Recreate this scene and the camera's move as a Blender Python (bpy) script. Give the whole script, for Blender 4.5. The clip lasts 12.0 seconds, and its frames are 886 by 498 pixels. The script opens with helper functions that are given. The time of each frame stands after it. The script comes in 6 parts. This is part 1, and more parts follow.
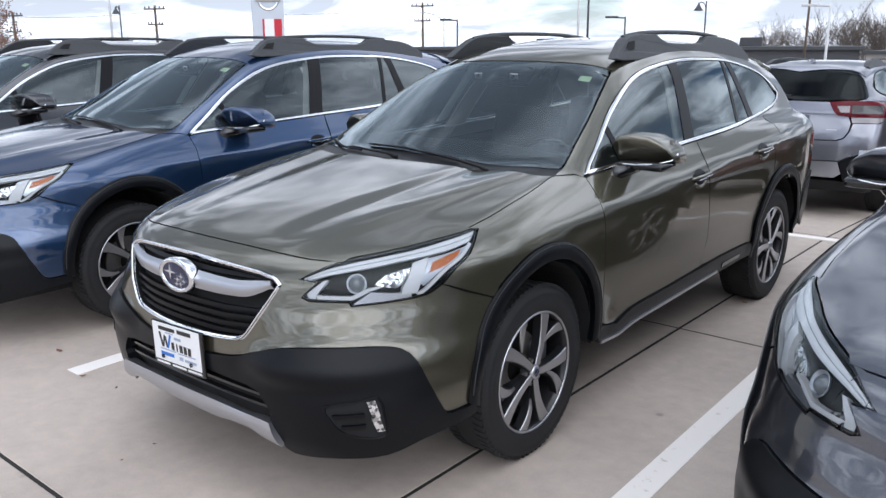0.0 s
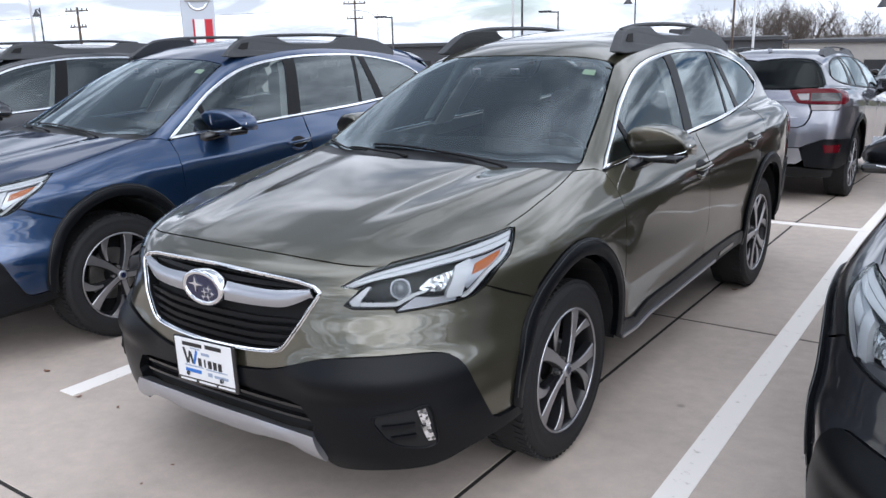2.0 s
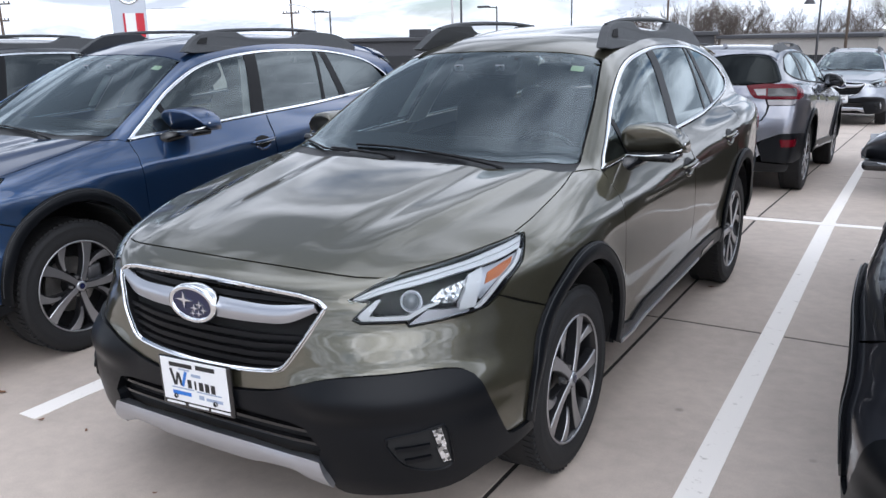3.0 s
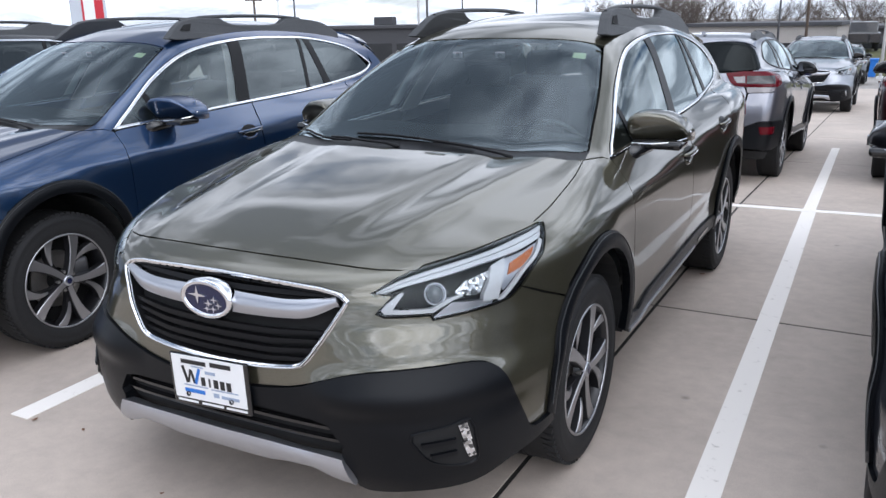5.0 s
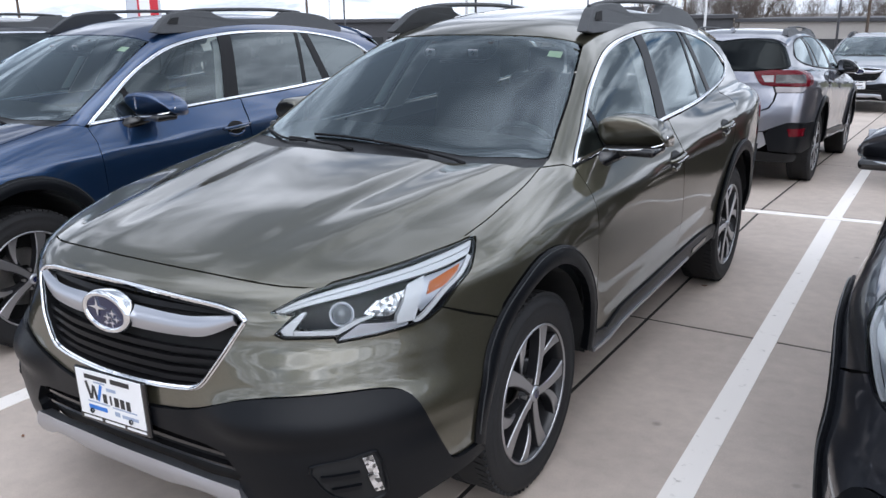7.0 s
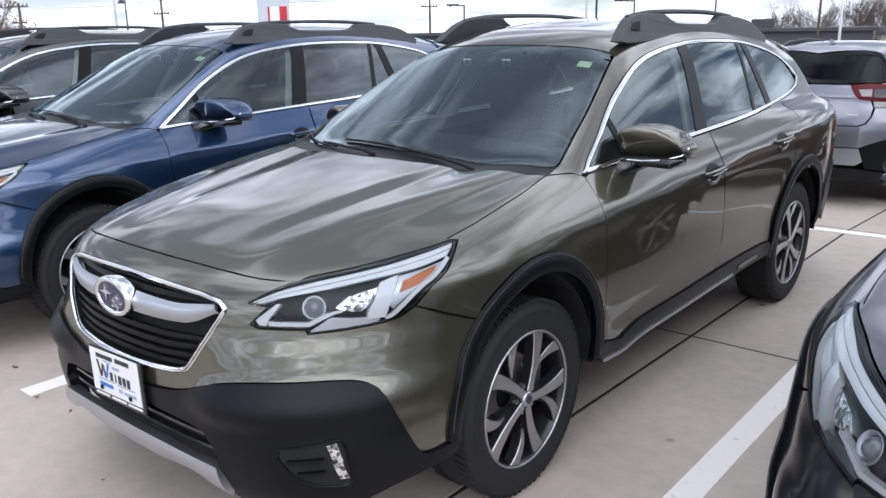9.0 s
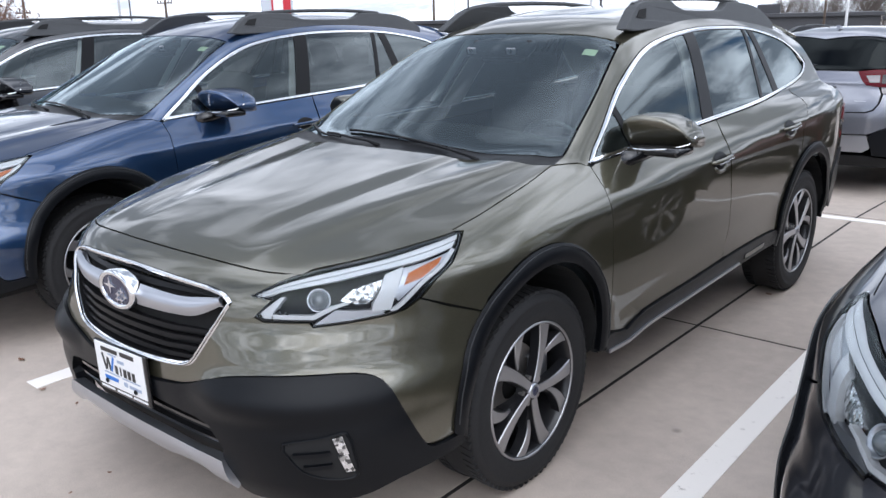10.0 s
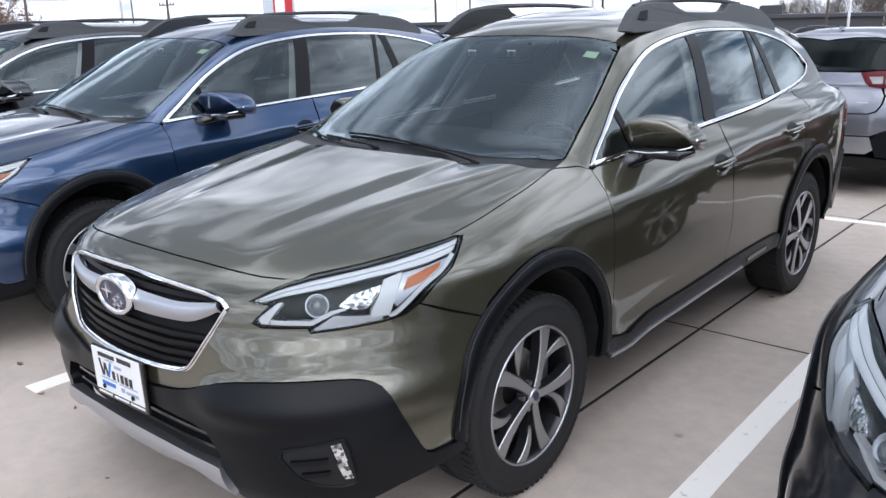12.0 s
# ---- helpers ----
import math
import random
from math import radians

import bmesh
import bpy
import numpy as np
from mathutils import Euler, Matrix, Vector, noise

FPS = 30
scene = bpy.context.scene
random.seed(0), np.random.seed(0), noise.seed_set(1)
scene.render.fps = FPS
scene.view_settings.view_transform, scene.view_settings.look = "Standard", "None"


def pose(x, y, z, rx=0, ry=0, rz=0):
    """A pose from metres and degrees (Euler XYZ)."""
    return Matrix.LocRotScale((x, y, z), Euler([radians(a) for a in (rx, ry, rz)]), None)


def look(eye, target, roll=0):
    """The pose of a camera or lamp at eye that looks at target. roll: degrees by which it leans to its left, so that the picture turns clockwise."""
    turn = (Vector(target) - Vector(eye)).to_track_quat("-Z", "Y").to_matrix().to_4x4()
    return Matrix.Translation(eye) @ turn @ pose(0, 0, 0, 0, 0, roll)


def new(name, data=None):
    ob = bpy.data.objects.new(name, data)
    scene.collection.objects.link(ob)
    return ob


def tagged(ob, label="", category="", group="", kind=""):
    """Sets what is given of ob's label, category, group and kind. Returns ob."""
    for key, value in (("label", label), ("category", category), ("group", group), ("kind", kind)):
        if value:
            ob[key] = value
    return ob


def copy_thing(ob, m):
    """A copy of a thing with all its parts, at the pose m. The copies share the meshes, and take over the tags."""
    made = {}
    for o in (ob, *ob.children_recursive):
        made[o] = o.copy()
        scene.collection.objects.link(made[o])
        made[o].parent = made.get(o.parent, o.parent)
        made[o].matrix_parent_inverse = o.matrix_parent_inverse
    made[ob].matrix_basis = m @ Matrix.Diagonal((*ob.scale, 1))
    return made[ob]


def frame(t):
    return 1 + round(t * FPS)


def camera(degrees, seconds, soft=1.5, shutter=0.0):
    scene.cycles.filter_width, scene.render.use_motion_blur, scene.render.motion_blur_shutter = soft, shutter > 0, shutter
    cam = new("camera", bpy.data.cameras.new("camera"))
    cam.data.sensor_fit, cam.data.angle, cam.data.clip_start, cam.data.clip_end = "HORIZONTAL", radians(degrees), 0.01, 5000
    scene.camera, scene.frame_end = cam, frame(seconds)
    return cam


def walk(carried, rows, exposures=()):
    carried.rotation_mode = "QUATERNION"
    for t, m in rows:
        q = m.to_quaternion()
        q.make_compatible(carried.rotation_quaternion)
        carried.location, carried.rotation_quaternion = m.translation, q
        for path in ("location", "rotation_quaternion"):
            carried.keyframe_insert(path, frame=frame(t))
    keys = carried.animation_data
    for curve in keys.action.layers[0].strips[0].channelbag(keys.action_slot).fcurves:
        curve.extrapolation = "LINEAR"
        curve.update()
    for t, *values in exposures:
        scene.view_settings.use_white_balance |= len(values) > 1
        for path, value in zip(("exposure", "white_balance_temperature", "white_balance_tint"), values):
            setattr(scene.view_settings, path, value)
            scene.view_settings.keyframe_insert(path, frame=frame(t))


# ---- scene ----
cam = camera(56.9, 12.0)
PATH = [
    (0, (2.562, -2.578, 1.632), (1.319, -1.089, 1.145), -0.2),
    (0.5, (2.512, -2.624, 1.635), (1.287, -1.12, 1.147), -0.2),
    (1, (2.426, -2.673, 1.641), (1.236, -1.137, 1.165), -1.7),
    (1.5, (2.342, -2.719, 1.637), (1.201, -1.148, 1.154), -2.0),
    (2, (2.24, -2.73, 1.632), (1.117, -1.151, 1.136), -1.3),
    (2.5, (2.081, -2.703, 1.634), (1.004, -1.093, 1.136), -1.7),
    (3, (1.959, -2.716, 1.637), (0.961, -1.059, 1.127), -1.2),
    (5, (1.78, -2.755, 1.633), (0.859, -1.063, 1.095), -1.1),
    (5.5, (1.857, -2.687, 1.627), (0.91, -1.012, 1.079), -1.2),
    (6, (1.947, -2.609, 1.633), (0.98, -0.952, 1.07), -1.7),
    (6.5, (1.975, -2.499, 1.622), (0.988, -0.851, 1.066), -1.3),
    (7, (2.011, -2.377, 1.636), (0.988, -0.749, 1.085), -0.8),
    (7.5, (2.113, -2.287, 1.628), (1.004, -0.712, 1.089), -1.4),
    (7.7, (2.17, -2.25, 1.635), (1.015, -0.707, 1.1), -1.3),
    (9.5, (2.407, -2.19, 1.615), (1.145, -0.729, 1.092), -1.0),
    (10, (2.378, -2.182, 1.624), (1.116, -0.73, 1.079), -1.3),
    (10.5, (2.368, -2.187, 1.624), (1.116, -0.727, 1.073), -1.0),
    (11, (2.376, -2.184, 1.625), (1.129, -0.723, 1.068), -1.0),
    (11.5, (2.371, -2.168, 1.625), (1.109, -0.716, 1.076), -1.4),
    (12, (2.368, -2.158, 1.627), (1.101, -0.708, 1.085), -1.4),
]
walk(cam, [(t, look(eye, target, roll)) for t, eye, target, roll in PATH], [(0.0, 0.03, 5950, 12), (8.0, 0.06, 5950, 12), (9.3, 0.16, 5950, 12), (12.0, 0.18, 5950, 12)])

# ---- daylight: broken cloud, a weak wide sun ----
SUN_AZ, SUN_EL = radians(128), radians(44)
SUN_WAY = Vector((math.sin(SUN_AZ) * math.cos(SUN_EL), math.cos(SUN_AZ) * math.cos(SUN_EL), math.sin(SUN_EL)))
world = bpy.data.worlds.new("sky")
scene.world = world
world.use_nodes = True
wn, wl = world.node_tree.nodes, world.node_tree.links
wn.clear()


def wnode(kind, **inputs):
    nd = wn.new(kind)
    for key, value in inputs.items():
        nd.inputs[key.replace("_", " ")].default_value = value
    return nd


geo = wnode("ShaderNodeTexCoord")
sep = wnode("ShaderNodeSeparateXYZ")
wl.new(geo.outputs["Generated"], sep.inputs[0])
lift = wn.new("ShaderNodeMath")
lift.operation = "MAXIMUM"
lift.inputs[1].default_value = 0.0
wl.new(sep.outputs["Z"], lift.inputs[0])
lift2 = wn.new("ShaderNodeMath")
lift2.operation = "ADD"
lift2.inputs[1].default_value = 0.22
wl.new(lift.outputs[0], lift2.inputs[0])
deck = wn.new("ShaderNodeVectorMath")
deck.operation = "DIVIDE"
comb = wn.new("ShaderNodeCombineXYZ")
for axis in "XYZ":
    wl.new(lift2.outputs[0], comb.inputs[axis])
wl.new(geo.outputs["Generated"], deck.inputs[0])
wl.new(comb.outputs[0], deck.inputs[1])
shift = wn.new("ShaderNodeVectorMath")
shift.operation = "ADD"
shift.inputs[1].default_value = (3.1, 1.7, 0.0)
wl.new(deck.outputs[0], shift.inputs[0])
big = wnode("ShaderNodeTexNoise", Scale=1.5, Detail=7.0, Roughness=0.54, Distortion=0.3)
small = wnode("ShaderNodeTexNoise", Scale=2.0, Detail=7.0, Roughness=0.54, Distortion=0.5)
wl.new(shift.outputs[0], big.inputs["Vector"])
wl.new(shift.outputs[0], small.inputs["Vector"])
cover = wn.new("ShaderNodeValToRGB")
cover.color_ramp.elements[0].position, cover.color_ramp.elements[0].color = 0.345, (0, 0, 0, 1)
cover.color_ramp.elements[1].position, cover.color_ramp.elements[1].color = 0.435, (1, 1, 1, 1)
wl.new(big.outputs["Fac"], cover.inputs["Fac"])
shade = wn.new("ShaderNodeValToRGB")
shade.color_ramp.elements[0].position, shade.color_ramp.elements[0].color = 0.37, (2.15, 2.2, 2.28, 1)
shade.color_ramp.elements[1].position, shade.color_ramp.elements[1].color = 0.57, (0.44, 0.49, 0.56, 1)
wl.new(small.outputs["Fac"], shade.inputs["Fac"])
low = wn.new("ShaderNodeMapRange")
low.inputs["From Min"].default_value, low.inputs["From Max"].default_value = 0.0, 0.22
low.inputs["To Min"].default_value = 0.45
low.clamp = True
wl.new(sep.outputs["Z"], low.inputs["Value"])
haze = wn.new("ShaderNodeMixRGB")
haze.inputs["Color1"].default_value = (1.18, 1.23, 1.30, 1)
wl.new(low.outputs[0], haze.inputs["Fac"])
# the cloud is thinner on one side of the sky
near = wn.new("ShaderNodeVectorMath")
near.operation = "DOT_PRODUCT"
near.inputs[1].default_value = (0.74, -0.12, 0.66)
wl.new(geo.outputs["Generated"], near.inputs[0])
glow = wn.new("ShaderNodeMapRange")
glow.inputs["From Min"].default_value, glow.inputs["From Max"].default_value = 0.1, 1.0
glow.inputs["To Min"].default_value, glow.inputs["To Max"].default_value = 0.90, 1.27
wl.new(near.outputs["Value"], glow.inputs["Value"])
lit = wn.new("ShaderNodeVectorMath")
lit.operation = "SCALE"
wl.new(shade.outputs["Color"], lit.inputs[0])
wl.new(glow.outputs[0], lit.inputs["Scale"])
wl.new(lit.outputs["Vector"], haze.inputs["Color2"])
sky = wn.new("ShaderNodeTexSky")
sky.sky_type, sky.sun_disc = "NISHITA", False
sky.sun_elevation, sky.sun_rotation = SUN_EL, SUN_AZ
dim = wn.new("ShaderNodeVectorMath")
dim.operation = "SCALE"
dim.inputs["Scale"].default_value = 0.11
wl.new(sky.outputs["Color"], dim.inputs[0])
low_cover = wn.new("ShaderNodeMixRGB")
low_cover.inputs["Color1"].default_value = (1, 1, 1, 1)
wl.new(low.outputs[0], low_cover.inputs["Fac"])
wl.new(cover.outputs["Color"], low_cover.inputs["Color2"])
mixed = wn.new("ShaderNodeMixRGB")
wl.new(low_cover.outputs["Color"], mixed.inputs["Fac"])
cap = wn.new("ShaderNodeVectorMath")
cap.operation = "MINIMUM"
cap.inputs[1].default_value = (0.55, 0.72, 1.0)
wl.new(dim.outputs["Vector"], cap.inputs[0])
wl.new(cap.outputs["Vector"], mixed.inputs["Color1"])
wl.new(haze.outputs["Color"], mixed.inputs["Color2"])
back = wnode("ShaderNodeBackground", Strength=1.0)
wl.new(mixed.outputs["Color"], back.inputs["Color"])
out = wn.new("ShaderNodeOutputWorld")
wl.new(back.outputs[0], out.inputs["Surface"])

lamp = bpy.data.lights.new("sun", "SUN")
lamp.energy, lamp.angle, lamp.color = 1.3, radians(70), (1.0, 0.95, 0.88)
sun = new("sun", lamp)
sun.matrix_basis = look(SUN_WAY * 50, (0, 0, 0))


# ---- materials ----
def material(name):
    m = bpy.data.materials.new(name)
    m.use_nodes = True
    return m, m.node_tree.nodes, m.node_tree.links, m.node_tree.nodes["Principled BSDF"]


def plain(name, colour, rough=0.5, metal=0.0, grain=0.0, scale=60.0, bump=0.0, coat=0.0, vary=0.0):
    """A surface with fine grain in tone and relief, and slow variation."""
    m, n, l, b = material(name)
    b.inputs["Roughness"].default_value, b.inputs["Metallic"].default_value = rough, metal
    b.inputs["Coat Weight"].default_value = coat
    b.inputs["Base Color"].default_value = (*colour, 1)
    if grain or bump or vary:
        co = n.new("ShaderNodeTexCoord")
        fine = n.new("ShaderNodeTexNoise")
        fine.inputs["Scale"].default_value, fine.inputs["Detail"].default_value = scale, 5
        l.new(co.outputs["Object"], fine.inputs["Vector"])
        wide = n.new("ShaderNodeTexNoise")
        wide.inputs["Scale"].default_value, wide.inputs["Detail"].default_value = scale / 18, 4
        l.new(co.outputs["Object"], wide.inputs["Vector"])
        r1 = n.new("ShaderNodeMapRange")
        r1.inputs["To Min"].default_value, r1.inputs["To Max"].default_value = 1 - grain, 1 + grain
        l.new(fine.outputs["Fac"], r1.inputs["Value"])
        r2 = n.new("ShaderNodeMapRange")
        r2.inputs["To Min"].default_value, r2.inputs["To Max"].default_value = 1 - vary, 1 + vary
        l.new(wide.outputs["Fac"], r2.inputs["Value"])
        mul = n.new("ShaderNodeMath")
        mul.operation = "MULTIPLY"
        l.new(r1.outputs[0], mul.inputs[0])
        l.new(r2.outputs[0], mul.inputs[1])
        tone = n.new("ShaderNodeVectorMath")
        tone.operation = "SCALE"
        tone.inputs[0].default_value = colour
        l.new(mul.outputs[0], tone.inputs["Scale"])
        l.new(tone.outputs["Vector"], b.inputs["Base Color"])
        if bump:
            bp = n.new("ShaderNodeBump")
            bp.inputs["Strength"].default_value, bp.inputs["Distance"].default_value = bump, 0.002
            l.new(fine.outputs["Fac"], bp.inputs["Height"])
            l.new(bp.outputs["Normal"], b.inputs["Normal"])
    return m


def car_paint(name, metal=0.8):
    """Metallic paint under clear coat; the colour is the object's own."""
    m, n, l, b = material(name)
    info = n.new("ShaderNodeObjectInfo")
    co = n.new("ShaderNodeTexCoord")
    flake = n.new("ShaderNodeTexVoronoi")
    flake.inputs["Scale"].default_value = 900
    l.new(co.outputs["Object"], flake.inputs["Vector"])
    dust = n.new("ShaderNodeTexNoise")
    dust.inputs["Scale"].default_value, dust.inputs["Detail"].default_value = 3.0, 6
    l.new(co.outputs["Object"], dust.inputs["Vector"])
    r = n.new("ShaderNodeMapRange")
    r.inputs["To Min"].default_value, r.inputs["To Max"].default_value = 0.8, 1.25
    l.new(flake.outputs["Color"], r.inputs["Value"])
    tone = n.new("ShaderNodeVectorMath")
    tone.operation = "SCALE"
    l.new(info.outputs["Color"], tone.inputs[0])
    l.new(r.outputs[0], tone.inputs["Scale"])
    l.new(tone.outputs["Vector"], b.inputs["Base Color"])
    rr = n.new("ShaderNodeMapRange")
    rr.inputs["To Min"].default_value, rr.inputs["To Max"].default_value = 0.26, 0.38
    l.new(dust.outputs["Fac"], rr.inputs["Value"])
    l.new(rr.outputs[0], b.inputs["Roughness"])
    b.inputs["Metallic"].default_value = metal
    b.inputs["Coat Weight"].default_value, b.inputs["Coat Roughness"].default_value = 1.0, 0.03
    b.inputs["Coat IOR"].default_value = 1.8
    b.inputs["Specular Tint"].default_value = (0.28, 0.28, 0.28, 1)
    return m


def window_glass(name, tint, ior=1.5, gleam=(0.9, 1.0, 1.02)):
    m, n, l, b = material(name)
    n.remove(b)
    clear = n.new("ShaderNodeBsdfTransparent")
    clear.inputs["Color"].default_value = (*tint, 1)
    gloss = n.new("ShaderNodeBsdfGlossy")
    gloss.inputs["Roughness"].default_value = 0.015
    gloss.inputs["Color"].default_value = (*gleam, 1)
    fres = n.new("ShaderNodeFresnel")
    fres.inputs["IOR"].default_value = ior
    mix = n.new("ShaderNodeMixShader")
    l.new(fres.outputs[0], mix.inputs["Fac"])
    l.new(clear.outputs[0], mix.inputs[1])
    l.new(gloss.outputs[0], mix.inputs[2])
    l.new(mix.outputs[0], n["Material Output"].inputs["Surface"])
    return m


PAINT = car_paint("metallic_paint")
TRIM = plain("moulded_plastic", (0.0040, 0.0047, 0.0062), 0.36, grain=0.15, scale=700, bump=0.15, vary=0.1)
TRIM.node_tree.nodes["Principled BSDF"].inputs["Specular IOR Level"].default_value = 0.2
# paler grey for the thin line along the arch trim
EDGE = plain("worn_plastic_edge", (0.045, 0.047, 0.05), 0.35, grain=0.1, scale=200)
RAILBLACK = plain("rail_plastic", (0.045, 0.047, 0.05), 0.6, grain=0.12, scale=500, bump=0.3, vary=0.1)
PILLAR = plain("satin_black", (0.010, 0.010, 0.011), 0.38)
PILLAR.node_tree.nodes["Principled BSDF"].inputs["Specular IOR Level"].default_value = 0.12
TAILGLASS = window_glass("rear_screen_glass", (0.012, 0.013, 0.014), 1.3)
GLOSSY = plain("gloss_black", (0.008, 0.008, 0.009), 0.12, coat=0.5)
VOID = plain("underbody_black", (0.007, 0.007, 0.0075), 0.9, grain=0.2, scale=40)
CHROME = plain("chrome", (0.82, 0.83, 0.85), 0.08, 1.0)
SATIN = plain("satin_silver", (0.47, 0.48, 0.515), 0.3, 0.9, grain=0.04, scale=300)
MACHINED = plain("machined_aluminium", (0.40, 0.40, 0.415), 0.33, 0.9, grain=0.06, scale=220)
RIMDARK = plain("dark_wheel_paint", (0.014, 0.014, 0.016), 0.35, 0.2, coat=0.2)
RUBBER = plain("tyre_rubber", (0.018, 0.018, 0.019), 0.7, grain=0.25, scale=90, bump=0.4, vary=0.25)
RUBBER.node_tree.nodes["Principled BSDF"].inputs["Specular IOR Level"].default_value = 0.3
STEEL = plain("brake_steel", (0.35, 0.34, 0.33), 0.4, 0.9, grain=0.15, scale=80)
GLASS = window_glass("windscreen_glass", (0.62, 0.73, 0.73), 1.8, (0.88, 1.0, 1.06))
SIDEGLASS = window_glass("door_glass", (0.56, 0.65, 0.64), 1.85)
DARKGLASS = window_glass("privacy_glass", (0.045, 0.05, 0.055), 1.78)
LENS = window_glass("lamp_lens", (0.92, 0.94, 0.95), 1.3)
REFLECT = plain("lamp_reflector", (0.75, 0.77, 0.8), 0.18, 0.95, grain=0.1, scale=120)
DRL = plain("light_guide", (0.52, 0.525, 0.54), 0.3, 0.0, grain=0.05, scale=90, coat=0.3)
AMBER = plain("amber_reflector", (0.36, 0.088, 0.006), 0.3, grain=0.3, scale=260, coat=0.15)
REDLENS = plain("red_lens", (0.095, 0.003, 0.008), 0.14, grain=0.2, scale=150)
REDLENS.node_tree.nodes["Principled BSDF"].inputs["Specular IOR Level"].default_value = 0.22
WHITELENS = plain("clear_lens", (0.20, 0.185, 0.19), 0.15, 0.3, grain=0.2, scale=150, coat=1.0)
NAVY = plain("badge_blue", (0.006, 0.010, 0.05), 0.2, coat=0.2)
CLOTH = plain("seat_cloth", (0.05, 0.05, 0.052), 0.85, grain=0.25, scale=160, bump=0.3)
DASH = plain("dashboard_plastic", (0.03, 0.032, 0.035), 0.6, grain=0.06, scale=30)
LINER = plain("headliner", (0.32, 0.31, 0.30), 0.9, grain=0.1, scale=200)
CARD = plain("white_card", (0.8, 0.8, 0.8), 0.35, grain=0.03, scale=60)
INK = plain("black_ink", (0.01, 0.01, 0.011), 0.4)
INKBLUE = plain("blue_ink", (0.02, 0.16, 0.55), 0.4)
INKPALE = plain("pale_ink", (0.32, 0.38, 0.5), 0.4)
STICKER = plain("sticker_paper", (0.55, 0.62, 0.42), 0.6, grain=0.1, scale=80)


def crystal(name):
    """Faceted bright lamp optics."""
    m, n, l, b = material(name)
    co = n.new("ShaderNodeTexCoord")
    v = n.new("ShaderNodeTexVoronoi")
    v.inputs["Scale"].default_value = 95
    l.new(co.outputs["Object"], v.inputs["Vector"])
    r = n.new("ShaderNodeValToRGB")
    r.color_ramp.elements[0].position, r.color_ramp.elements[0].color = 0.25, (0.08, 0.085, 0.09, 1)
    r.color_ramp.elements[1].position, r.color_ramp.elements[1].color = 0.6, (0.85, 0.86, 0.88, 1)
    l.new(v.outputs["Color"], r.inputs["Fac"])
    l.new(r.outputs["Color"], b.inputs["Base Color"])
    bp = n.new("ShaderNodeBump")
    bp.inputs["Strength"].default_value, bp.inputs["Distance"].default_value = 0.5, 0.004
    l.new(v.outputs["Distance"], bp.inputs["Height"])
    l.new(bp.outputs["Normal"], b.inputs["Normal"])
    b.inputs["Metallic"].default_value, b.inputs["Roughness"].default_value = 0.85, 0.12
    b.inputs["Coat Weight"].default_value = 1.0
    return m


CRYSTAL = crystal("faceted_lamp_optics")


# ---- the wagon's body as one smooth form: front axle at y = 0, nose towards -y, x across ----
def spline(xs, ys, x):
    """Smooth curve through knots (monotone cubic)."""
    xs, ys, x = np.asarray(xs, float), np.asarray(ys, float), np.asarray(x, float)
    h, d = np.diff(xs), np.diff(ys) / np.diff(xs)
    m = np.empty_like(xs)
    m[0], m[-1] = d[0], d[-1]
    same = d[:-1] * d[1:] > 0
    m[1:-1] = np.where(same, 2 * d[:-1] * d[1:] / np.where(same, d[:-1] + d[1:], 1), 0)
    i = np.clip(np.searchsorted(xs, x) - 1, 0, len(h) - 1)
    t = np.clip((x - xs[i]) / h[i], -0.5, 1.5)
    return ((1 + 2 * t) * (1 - t) ** 2 * ys[i] + t * (1 - t) ** 2 * h[i] * m[i]
            + t * t * (3 - 2 * t) * ys[i + 1] + t * t * (t - 1) * h[i] * m[i + 1])


def smax(a, b, k):
    h = np.maximum(k - np.abs(a - b), 0) / k
    return np.maximum(a, b) + h * h * k * 0.25


def smin(a, b, k):
    return -smax(-a, -b, k)


def ramp(a, b, x):
    t = np.clip((x - a) / (b - a), 0, 1)
    return t * t * (3 - 2 * t)


def nose_y(x, z):
    up = ramp(0.45, 0.72, z)
    x = np.minimum(np.abs(x), 1.05)
    y0 = spline((0.15, 0.25, 0.33, 0.45, 0.6, 0.72, 0.83, 0.9, 0.96, 1.05), (-0.86, -0.945, -0.985, -1.004, -1.012, -1.008, -0.99, -0.97, -0.9, -0.7), z)
    y = y0 + (0.08 + 0.245 * up) * x ** 2 + (0.75 - 0.05 * up) * x ** 6
    # the lip under the lamps and the dark bumper corner stand a little proud
    return y - 0.030 * (1 - ramp(0.68, 0.795, z)) * ramp(0.50, 0.63, z) * ramp(0.30, 0.58, x) - 0.028 * np.exp(-((z - 0.575) / 0.05) ** 2) * ramp(0.3, 0.5, x)


def hood_z(x, y):
    a = np.abs(x)
    zc = spline((-1.1, -1.0, -0.9, -0.75, -0.5, -0.2, 0.1, 0.35, 0.8), (0.86, 0.905, 0.94, 0.975, 1.02, 1.062, 1.1, 1.125, 1.15), y)
    drop = spline((-1.0, -0.5, -0.3, 0.0, 0.3, 0.8), (0.085, 0.075, 0.057, 0.04, 0.028, 0.02), y)
    z = zc - drop * (a / 0.8) ** 2.5
    d = a - (0.46 + 0.19 * (y + 0.6))
    z = z + 0.012 * np.where(d < 0, np.exp(-(d / 0.13) ** 2), np.exp(-(d / 0.055) ** 2)) * ramp(-0.98, -0.45, y)
    z = z + 0.009 * (1 - ramp(-0.075, 0.055, a - (0.30 + 0.11 * (y + 0.6)))) * ramp(-0.95, -0.5, y)
    return z


